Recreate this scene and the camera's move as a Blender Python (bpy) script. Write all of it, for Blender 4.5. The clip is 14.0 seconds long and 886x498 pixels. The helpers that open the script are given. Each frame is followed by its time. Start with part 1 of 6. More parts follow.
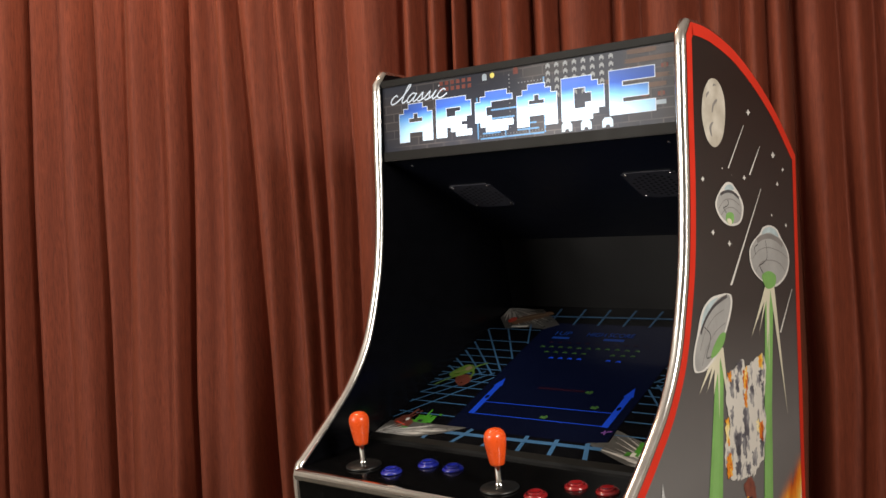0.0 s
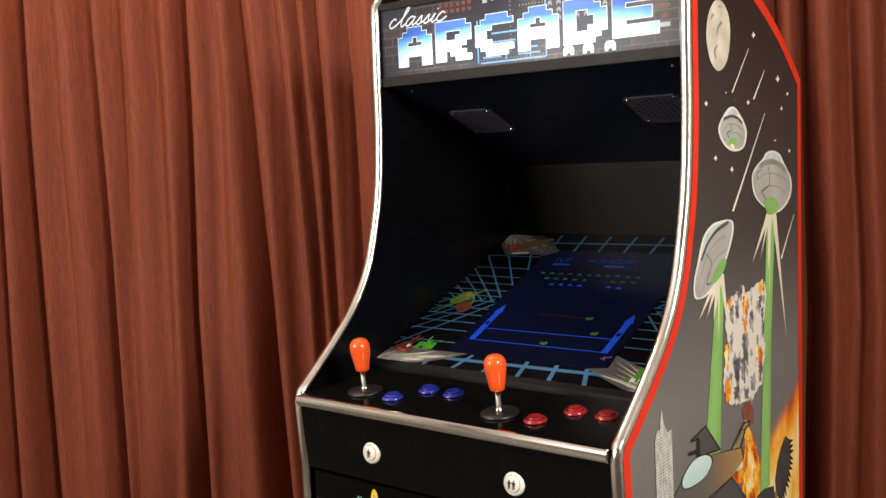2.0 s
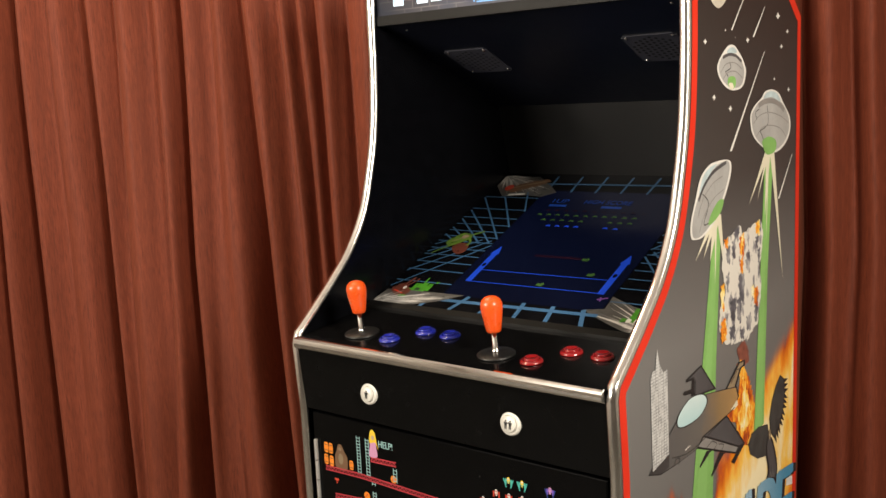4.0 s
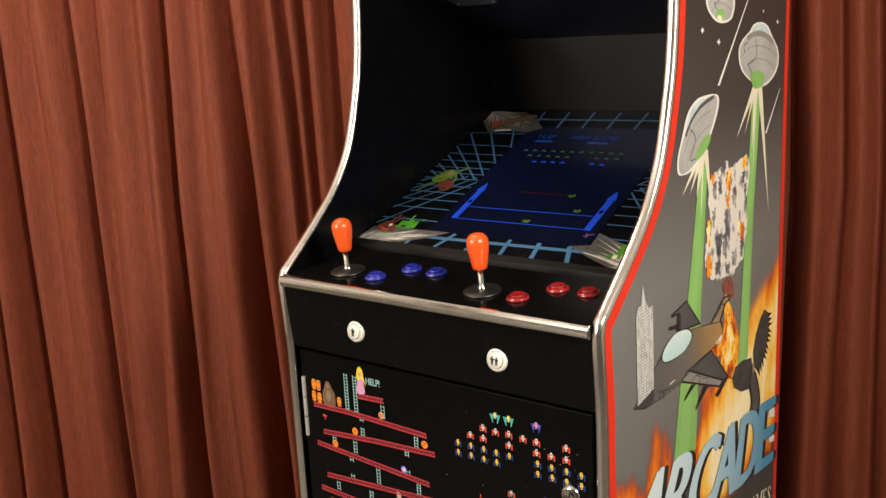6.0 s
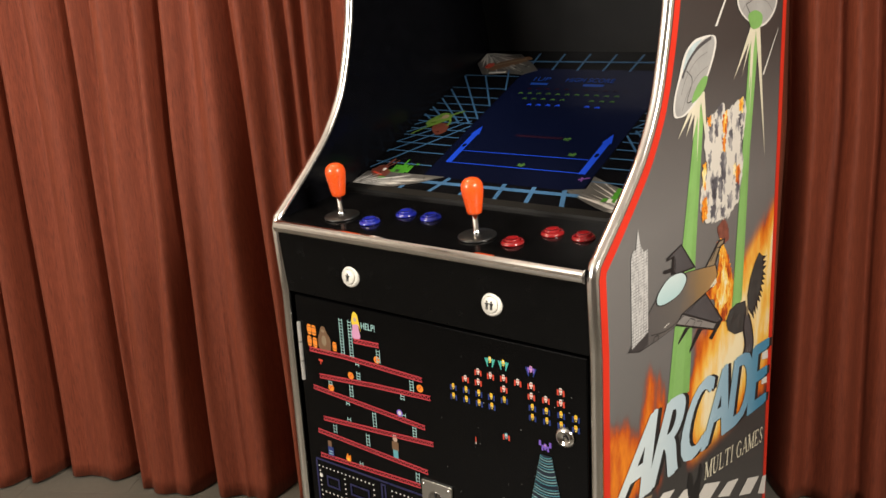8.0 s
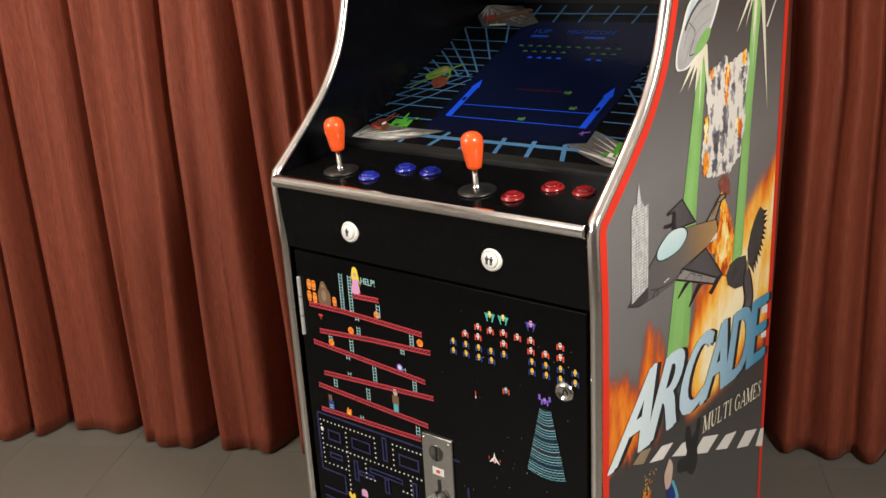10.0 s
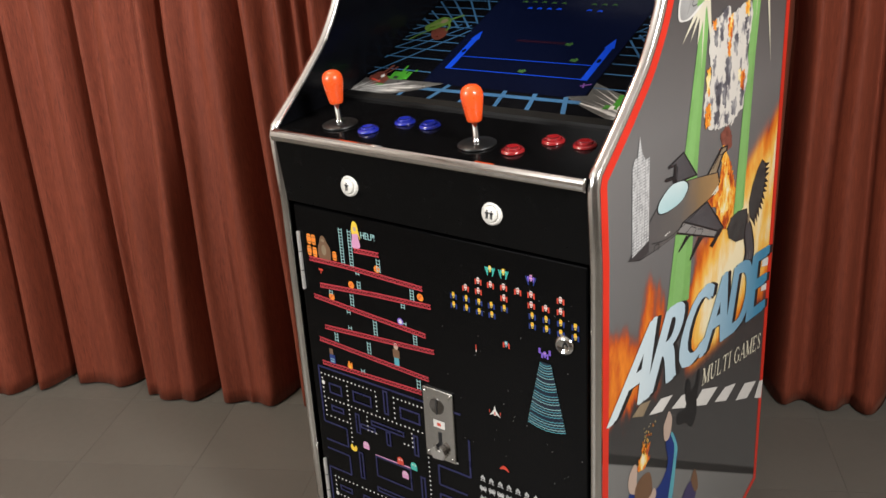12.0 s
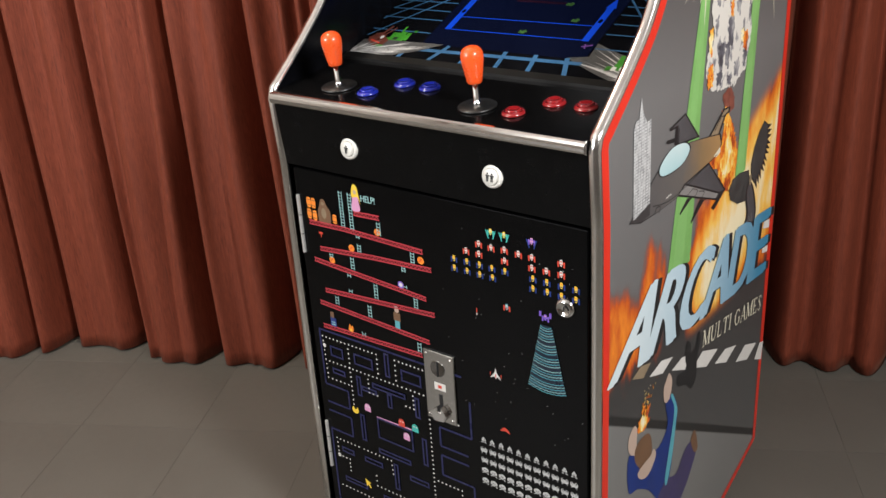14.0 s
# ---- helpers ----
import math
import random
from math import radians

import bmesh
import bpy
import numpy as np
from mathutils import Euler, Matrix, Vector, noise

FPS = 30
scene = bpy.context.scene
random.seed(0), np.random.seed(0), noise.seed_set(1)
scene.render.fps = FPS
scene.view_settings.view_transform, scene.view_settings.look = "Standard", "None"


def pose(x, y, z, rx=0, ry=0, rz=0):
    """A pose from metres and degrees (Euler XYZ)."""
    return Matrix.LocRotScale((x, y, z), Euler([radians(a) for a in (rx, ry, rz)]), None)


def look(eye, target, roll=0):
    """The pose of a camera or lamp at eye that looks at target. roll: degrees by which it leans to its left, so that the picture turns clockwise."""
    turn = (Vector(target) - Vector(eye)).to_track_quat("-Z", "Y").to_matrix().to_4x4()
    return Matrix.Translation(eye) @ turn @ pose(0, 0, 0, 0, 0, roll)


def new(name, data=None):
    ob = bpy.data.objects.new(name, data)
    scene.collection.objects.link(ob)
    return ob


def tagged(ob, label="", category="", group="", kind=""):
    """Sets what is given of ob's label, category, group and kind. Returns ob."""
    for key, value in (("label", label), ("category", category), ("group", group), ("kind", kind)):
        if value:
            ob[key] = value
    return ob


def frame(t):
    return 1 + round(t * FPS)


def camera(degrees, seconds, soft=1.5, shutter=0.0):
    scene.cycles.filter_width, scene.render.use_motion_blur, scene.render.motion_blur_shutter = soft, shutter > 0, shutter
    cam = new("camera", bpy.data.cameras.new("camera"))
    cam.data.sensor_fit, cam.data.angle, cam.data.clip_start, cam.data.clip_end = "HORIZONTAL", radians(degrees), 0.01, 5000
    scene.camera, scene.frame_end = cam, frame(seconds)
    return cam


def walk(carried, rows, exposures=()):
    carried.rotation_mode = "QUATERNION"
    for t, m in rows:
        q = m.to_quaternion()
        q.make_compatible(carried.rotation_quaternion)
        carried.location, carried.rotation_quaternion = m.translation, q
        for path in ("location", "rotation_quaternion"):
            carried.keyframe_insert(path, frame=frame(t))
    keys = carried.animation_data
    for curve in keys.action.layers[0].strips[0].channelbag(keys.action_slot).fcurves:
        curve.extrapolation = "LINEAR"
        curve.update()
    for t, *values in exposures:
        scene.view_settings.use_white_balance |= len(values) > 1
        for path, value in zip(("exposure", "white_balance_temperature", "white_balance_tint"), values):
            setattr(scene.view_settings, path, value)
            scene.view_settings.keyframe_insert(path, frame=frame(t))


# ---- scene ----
import itertools

# camera on a tripod, tilting slowly down
cam = camera(49.0, 14.0)
PATH = [
    (0.0, pose(0.9601, -1.1416, 1.4041, 88.95, 2.12, 38.84)),
    (0.5, pose(0.9588, -1.1393, 1.4042, 87.67, 2.18, 38.87)),
    (1.0, pose(0.9580, -1.1378, 1.4043, 86.86, 2.20, 38.88)),
    (1.5, pose(0.9567, -1.1355, 1.4044, 85.62, 2.22, 38.89)),
    (2.0, pose(0.9556, -1.1337, 1.4045, 84.62, 2.31, 38.88)),
    (2.5, pose(0.9546, -1.1320, 1.4046, 83.67, 2.38, 38.83)),
    (3.0, pose(0.9536, -1.1301, 1.4047, 82.66, 2.45, 38.78)),
    (5.5, pose(0.9493, -1.1227, 1.4050, 78.60, 2.75, 38.11)),
    (6.0, pose(0.9480, -1.1203, 1.4051, 77.34, 2.79, 37.81)),
    (6.5, pose(0.9471, -1.1187, 1.4052, 76.43, 2.79, 37.66)),
    (7.0, pose(0.9462, -1.1171, 1.4053, 75.60, 2.83, 37.56)),
    (7.5, pose(0.9453, -1.1156, 1.4053, 74.75, 2.84, 37.50)),
    (8.0, pose(0.9445, -1.1142, 1.4054, 73.99, 2.98, 37.46)),
    (10.5, pose(0.9409, -1.1079, 1.4057, 70.56, 3.07, 37.45)),
    (11.0, pose(0.9402, -1.1066, 1.4058, 69.83, 3.13, 37.44)),
    (11.5, pose(0.9394, -1.1053, 1.4058, 69.13, 3.15, 37.44)),
    (12.0, pose(0.9388, -1.1041, 1.4059, 68.48, 3.23, 37.42)),
    (12.5, pose(0.9381, -1.1030, 1.4059, 67.88, 3.22, 37.43)),
    (13.0, pose(0.9375, -1.1019, 1.4060, 67.27, 3.30, 37.43)),
    (13.5, pose(0.9369, -1.1008, 1.4060, 66.70, 3.33, 37.42)),
    (14.0, pose(0.9364, -1.1000, 1.4061, 66.23, 3.40, 37.40)),
]
walk(cam, PATH, [(0.0, -0.25, 6800, 10), (0.4, 0.06, 6850, 10), (1.5, 0.2, 7000, 10), (3.0, 0.24, 7200, 10), (5.5, 0.34, 7300, 10), (8.0, 0.4, 7050, 10), (10.5, 0.4, 6500, 10), (14.0, 0.4, 6100, 10)])

# ---- light ----
world = bpy.data.worlds.new("world")
scene.world = world
world.use_nodes = True
world.node_tree.nodes["Background"].inputs[0].default_value = (0.9, 0.85, 0.8, 1)
world.node_tree.nodes["Background"].inputs[1].default_value = 0.02


def area_lamp(name, eye, target, sx, sy, watts, colour):
    data = bpy.data.lights.new(name, "AREA")
    data.shape, data.size, data.size_y, data.energy, data.color = "RECTANGLE", sx, sy, watts, colour
    ob = new(name, data)
    ob.matrix_world = look(eye, target)
    return ob


area_lamp("studio_lamp", (-1.3, -2.75, 2.0), (-0.1, 0.4, 2.1), 1.2, 1.1, 75, (1.0, 0.96, 0.91))
area_lamp("studio_lamp", (1.65, -0.52, 1.95), (0.2, 0.4, 0.7), 0.45, 0.45, 39, (1.0, 0.96, 0.91))
area_lamp("ceiling_lamp", (-1.0, 0.05, 2.9), (-1.0, 0.6, 1.7), 0.25, 0.25, 17, (1.0, 0.82, 0.62))


# ---- materials ----
class Mat:
    """A node material under construction."""

    def __init__(self, name):
        self.m = bpy.data.materials.new(name)
        self.m.use_nodes = True
        self.t = self.m.node_tree
        self.b = self.t.nodes["Principled BSDF"]

    def node(self, kind, **kw):
        n = self.t.nodes.new(kind)
        for k, v in kw.items():
            if k in n.inputs:
                n.inputs[k].default_value = v
        return n

    def link(self, a, b):
        self.t.links.new(a, b)

    def coords(self, scale=(1, 1, 1)):
        tc = self.node("ShaderNodeTexCoord")
        mp = self.node("ShaderNodeMapping")
        mp.inputs["Scale"].default_value = scale
        self.link(tc.outputs["Object"], mp.inputs["Vector"])
        return mp.outputs["Vector"]

    def noise(self, vec, scale, detail=3.0, rough=0.5):
        n = self.node("ShaderNodeTexNoise", Scale=scale, Detail=detail, Roughness=rough)
        self.link(vec, n.inputs["Vector"])
        return n.outputs["Fac"]

    def ramp(self, fac, stops):
        r = self.node("ShaderNodeValToRGB")
        e = r.color_ramp.elements
        while len(e) < len(stops):
            e.new(0.5)
        for k, (pos, col) in zip(e, stops):
            k.position = pos
            k.color = (*col, 1) if len(col) == 3 else col
        self.link(fac, r.inputs["Fac"])
        return r.outputs["Color"]

    def mix(self, fac, a, b, mode="MIX"):
        n = self.node("ShaderNodeMixRGB")
        n.blend_type = mode
        for sock, v in zip(n.inputs, (fac, a, b)):
            if isinstance(v, bpy.types.NodeSocket):
                self.link(v, sock)
            elif isinstance(v, (int, float)):
                sock.default_value = v
            else:
                sock.default_value = (*v, 1)
        return n.outputs["Color"]

    def math(self, op, a, b=0.0):
        n = self.node("ShaderNodeMath")
        n.operation = op
        for sock, v in zip(n.inputs, (a, b)):
            if isinstance(v, bpy.types.NodeSocket):
                self.link(v, sock)
            else:
                sock.default_value = v
        return n.outputs["Value"]

    def bump(self, height, strength, dist):
        n = self.node("ShaderNodeBump", Strength=strength, Distance=dist)
        self.link(height, n.inputs["Height"])
        self.link(n.outputs["Normal"], self.b.inputs["Normal"])


def plain(name, col, rough=0.5, metal=0.0, vary=0.12, scale=30.0, emit=0.0, bump=0.0, coat=0.0, spec=0.5):
    """A material with slight two-scale variation of colour and gloss."""
    a = Mat(name)
    vec = a.coords()
    n1, n2 = a.noise(vec, scale, 4), a.noise(vec, scale * 9, 2)
    f = a.math("ADD", a.math("MULTIPLY", n1, 0.7), a.math("MULTIPLY", n2, 0.3))
    lo, hi = tuple(c * (1 - vary) for c in col), tuple(min(1, c * (1 + vary)) for c in col)
    a.link(a.ramp(f, [(0.3, lo), (0.7, hi)]), a.b.inputs["Base Color"])
    a.link(a.ramp(f, [(0.3, (max(0.02, rough - 0.05),) * 3), (0.7, (min(1, rough + 0.05),) * 3)]), a.b.inputs["Roughness"])
    a.b.inputs["Metallic"].default_value = metal
    a.b.inputs["Coat Weight"].default_value = coat
    a.b.inputs["Specular IOR Level"].default_value = spec
    if emit:
        a.link(a.ramp(f, [(0.3, lo), (0.7, hi)]), a.b.inputs["Emission Color"])
        a.b.inputs["Emission Strength"].default_value = emit
    if bump:
        a.bump(n2, bump, 0.001)
    return a.m


def curtain_material():
    """Coarse slub weave: fine upright threads, darker slubs, broad faded streaks."""
    a = Mat("curtain_cloth")
    vec = a.coords()
    weave = a.noise(a.coords((95, 95, 6)), 4.0, 5, 0.65)
    slub = a.noise(a.coords((80, 80, 9)), 3.0, 2, 0.5)
    streak = a.noise(a.coords((34, 34, 1.6)), 1.5, 4, 0.6)
    big = a.noise(vec, 1.6, 3)
    c = a.ramp(weave, [(0.34, (0.128, 0.0268, 0.0126)), (0.66, (0.246, 0.0530, 0.0256))])
    c = a.mix(a.ramp(slub, [(0.57, (0, 0, 0)), (0.70, (0.60, 0.60, 0.60))]), c, (0.085, 0.0185, 0.010))
    c = a.mix(a.ramp(streak, [(0.40, (0, 0, 0)), (0.66, (0.42, 0.42, 0.42))]), c, (0.115, 0.0240, 0.0125))
    c = a.mix(a.math("MULTIPLY", big, 0.35), c, (0.182, 0.0426, 0.0200))
    a.link(c, a.b.inputs["Base Color"])
    a.b.inputs["Roughness"].default_value = 0.66
    a.b.inputs["Specular IOR Level"].default_value = 0.25
    a.b.inputs["Sheen Weight"].default_value = 0.06
    a.b.inputs["Sheen Roughness"].default_value = 0.4
    a.b.inputs["Sheen Tint"].default_value = (0.9, 0.45, 0.3, 1)
    a.bump(weave, 0.28, 0.0018)
    return a.m


def tile_material():
    a = Mat("floor_tile")
    vec = a.coords()
    n1, n2, n3 = a.noise(vec, 2.5, 5), a.noise(vec, 40, 4), a.noise(vec, 220, 2)
    f = a.math("ADD", a.math("MULTIPLY", n1, 0.55), a.math("ADD", a.math("MULTIPLY", n2, 0.3), a.math("MULTIPLY", n3, 0.15)))
    info = a.node("ShaderNodeObjectInfo")
    c = a.ramp(f, [(0.3, (0.100, 0.094, 0.079)), (0.7, (0.132, 0.124, 0.105))])
    c = a.mix(a.math("MULTIPLY", info.outputs["Random"], 0.12), c, (0.120, 0.112, 0.098))
    a.link(c, a.b.inputs["Base Color"])
    a.link(a.ramp(n2, [(0.3, (0.38,) * 3), (0.7, (0.55,) * 3)]), a.b.inputs["Roughness"])
    a.bump(n3, 0.15, 0.001)
    return a.m


CURTAIN = curtain_material()
TILE = tile_material()
GROUT = plain("grout", (0.104, 0.098, 0.083), 0.9, vary=0.2, scale=60)
# Colour of the unseen south wall, kept dark so the chrome reflects less.
WALLD = plain("unseen_wall_dark", (0.20, 0.18, 0.16), 0.8, vary=0.08, scale=3)
# Pale tones for surfaces out of view, chosen to bounce more fill light.
WALL = plain("wall_paint", (0.78, 0.74, 0.67), 0.8, vary=0.05, scale=3)
CEIL = plain("ceiling_paint", (0.84, 0.81, 0.76), 0.9, vary=0.04, scale=3)
BLACK = plain("black_laminate", (0.0026, 0.0026, 0.0027), 0.24, vary=0.2, scale=50, bump=0.03, spec=0.12)
SATIN = plain("black_satin", (0.0030, 0.0029, 0.0030), 0.15, vary=0.2, scale=80, bump=0.03, spec=0.45)
DOORM = plain("door_black", (0.0016, 0.0016, 0.0018), 0.2, vary=0.2, scale=40, spec=0.15)
# Black with a little blue mixed in for the screen's glow.
DARK = plain("inner_black_blue_glow", (0.0026, 0.0027, 0.0036), 0.22, vary=0.2, scale=40, spec=0.22)
CHROME = plain("chrome", (0.76, 0.75, 0.74), 0.06, 1.0, 0.03, 20)
TRIM = plain("chrome_trim", (0.80, 0.78, 0.75), 0.22, 1.0, 0.03, 20)
STEEL = plain("brushed_steel", (0.52, 0.51, 0.49), 0.13, 1.0, 0.08, 120)
RED = plain("red_print", (0.62, 0.030, 0.014), 0.35, vary=0.06)
ORANGE = plain("orange_plastic", (0.85, 0.095, 0.015), 0.28, vary=0.05, coat=0.3)
BLUEB = plain("blue_plastic", (0.012, 0.020, 0.27), 0.18, vary=0.06, coat=0.6)
REDB = plain("red_plastic", (0.23, 0.010, 0.012), 0.18, vary=0.06, coat=0.6)
WHITEB = plain("white_plastic", (0.74, 0.72, 0.66), 0.3, vary=0.04, coat=0.3)


# ---- builders ----
def mesh_of(name, bm, mats):
    me = bpy.data.meshes.new(name)
    bm.to_mesh(me)
    bm.free()
    for m in (mats if isinstance(mats, (list, tuple)) else [mats]):
        me.materials.append(m)
    return me


def part(name, bm, material, parent=None, label=""):
    """Links a bmesh as one mesh object under a thing or a part."""
    ob = new(name, mesh_of(name, bm, material))
    if parent is not None:
        ob.parent = parent
    if label:
        ob["label"] = label
    return ob


def smooth(bm, on=True):
    for f in bm.faces:
        f.smooth = on
    return bm


def prism(points, axis, a, b, bm=None, bev=0.0):
    """A closed outline pulled along an axis from a to b. Outline is (y, z) for axis 0, (x, z) for 1, (x, y) for 2."""
    bm = bm or bmesh.new()
    put = {0: lambda p, d: (d, p[0], p[1]), 1: lambda p, d: (p[0], d, p[1]), 2: lambda p, d: (p[0], p[1], d)}[axis]
    va, vb = [bm.verts.new(put(p, a)) for p in points], [bm.verts.new(put(p, b)) for p in points]
    n = len(points)
    faces = [bm.faces.new(va), bm.faces.new(list(reversed(vb)))]
    for i in range(n):
        faces.append(bm.faces.new((va[i], vb[i], vb[(i + 1) % n], va[(i + 1) % n])))
    bmesh.ops.recalc_face_normals(bm, faces=faces)
    if bev:
        bmesh.ops.bevel(bm, geom=list(bm.edges), offset=bev, segments=2, affect="EDGES", clamp_overlap=True)
    return bm


def box(x0, x1, y0, y1, z0, z1, bev=0.0, bm=None):
    return prism([(x0, y0), (x1, y0), (x1, y1), (x0, y1)], 2, z0, z1, bm, bev)


def lathe(profile, segs=32, m=None, bm=None):
    """Turns (radius, height) points round the z axis, then moves by m."""
    bm = bm or bmesh.new()
    m = m or Matrix()
    rings = []
    for r, z in profile:
        if r < 1e-6:
            rings.append([bm.verts.new(m @ Vector((0, 0, z)))])
        else:
            rings.append([bm.verts.new(m @ Vector((r * math.cos(2 * math.pi * k / segs), r * math.sin(2 * math.pi * k / segs), z))) for k in range(segs)])
    for p, q in zip(rings, rings[1:]):
        for k in range(segs):
            j = (k + 1) % segs
            if len(p) == 1 and len(q) > 1:
                bm.faces.new((p[0], q[k], q[j]))
            elif len(q) == 1 and len(p) > 1:
                bm.faces.new((p[k], p[j], q[0]))
            elif len(p) > 1:
                bm.faces.new((p[k], p[j], q[j], q[k]))
    bmesh.ops.recalc_face_normals(bm, faces=list(bm.faces))
    return smooth(bm)


def catmull(pts, n=6):
    """A smooth line through points, open."""
    out = []
    q = [pts[0], *pts, pts[-1]]
    for i in range(1, len(q) - 2):
        p0, p1, p2, p3 = (Vector(v) for v in q[i - 1:i + 3])
        for k in range(n):
            t = k / n
            out.append(tuple(0.5 * ((2 * p1) + (p2 - p0) * t + (2 * p0 - 5 * p1 + 4 * p2 - p3) * t * t + (3 * p1 - p0 - 3 * p2 + p3) * t ** 3)))
    out.append(tuple(pts[-1]))
    return out


# ---- structure ----
ANG = math.radians(29.0)
U2, N2 = Vector((math.cos(ANG), math.sin(ANG))), Vector((-math.sin(ANG), math.cos(ANG)))
TILE_P, U0, N0 = 0.321, 0.8625, 0.581


def room_box(name, u0, u1, n0, n1, z0, z1, mat, label, category):
    pts = [U2 * a + N2 * b for a, b in ((u0, n0), (u1, n0), (u1, n1), (u0, n1))]
    ob = part(name, prism([tuple(p) for p in pts], 2, z0, z1), mat)
    return tagged(ob, label, category, kind="structure")


FN, BN, LU, RU, CH = 1.42, -3.4, -3.2, 3.2, 3.0
floor = room_box("floor", LU - 0.1, RU + 0.1, BN - 0.1, FN + 0.1, -0.1, -0.0010, GROUT, "grey-brown floor of large square stone tiles with thin joints", "floor")
# Ceiling and outer walls are unseen additions that enclose and bounce the light.
room_box("ceiling", LU - 0.1, RU + 0.1, BN - 0.1, FN + 0.1, CH, CH + 0.1, CEIL, "plain unseen off-white ceiling added to close the room and bounce light", "ceiling")
room_box("wall_north", LU - 0.1, RU + 0.1, FN, FN + 0.1, -0.004, CH, WALL, "plain painted wall hidden behind the long curtain", "wall")
# Added out of view; its dark face controls reflections in the chrome.
room_box("wall_south", LU - 0.1, RU + 0.1, BN - 0.1, BN, -0.004, CH, WALLD, "plain unseen wall added behind the camera, dark to tone down chrome reflections", "wall")
room_box("wall_west", LU - 0.1, LU, BN, FN, -0.004, CH, WALL, "plain unseen off-white side wall added to close the room and bounce light", "wall")
room_box("wall_east", RU, RU + 0.1, BN, FN, -0.004, CH, WALL, "plain unseen off-white side wall added to close the room and bounce light", "wall")


# ---- the curtain ----
# Valleys between the pleats: place along the wall at 2 m, 1 m and 0 m height, depth high up and at the hem.
PLEATS_WEST = [(-1.640, -1.640, -1.640, 0.070, 0.130), (-1.545, -1.550, -1.550, 0.060, 0.070), (-1.470, -1.470, -1.480, 0.050, 0.020), (-1.375, -1.380, -1.395, 0.065, 0.090),
               (-1.280, -1.290, -1.300, 0.080, 0.105), (-1.195, -1.190, -1.190, 0.035, 0.012), (-1.098, -1.065, -1.040, 0.060, 0.150), (-1.005, -1.005, -0.980, 0.050, 0.015),
               (-0.897, -0.885, -0.910, 0.040, 0.015), (-0.813, -0.826, -0.800, 0.065, 0.125), (-0.735, -0.725, -0.690, 0.035, 0.012), (-0.668, -0.610, -0.555, 0.045, 0.160),
               (-0.566, -0.508, -0.470, 0.036, 0.030), (-0.510, -0.462, -0.420, 0.022, 0.015), (-0.458, -0.425, -0.380, 0.032, 0.026), (-0.382, -0.352, -0.330, 0.036, 0.030)]
PLEATS_EAST = [(-0.228, -0.230, -0.230, 0.080, 0.140), (-0.160, -0.150, -0.150, 0.040, 0.030), (-0.099, -0.100, -0.100, 0.090, 0.120), (-0.052, -0.050, -0.050, 0.080, 0.060),
               (0.026, 0.030, 0.030, 0.045, 0.120), (0.102, 0.100, 0.100, 0.070, 0.050), (0.174, 0.180, 0.180, 0.060, 0.140), (0.310, 0.310, 0.310, 0.075, 0.120),
               (0.376, 0.380, 0.400, 0.050, 0.060), (0.521, 0.520, 0.530, 0.065, 0.140), (0.613, 0.620, 0.640, 0.055, 0.040), (0.672, 0.690, 0.690, 0.050, 0.060),
               (0.735, 0.762, 0.742, 0.085, 0.180), (0.836, 0.866, 0.850, 0.065, 0.026), (0.918, 0.950, 0.957, 0.060, 0.060), (1.010, 1.050, 1.060, 0.060, 0.090), (1.120, 1.130, 1.170, 0.080, 0.140)]


# How far the hem of a pleat stands back from the line of the crests.
HEM_BACK = {3: 0.035, 4: 0.090, 5: 0.080, 6: 0.040, 28: 0.080, 29: 0.050, 30: 0.030, 31: 0.030}


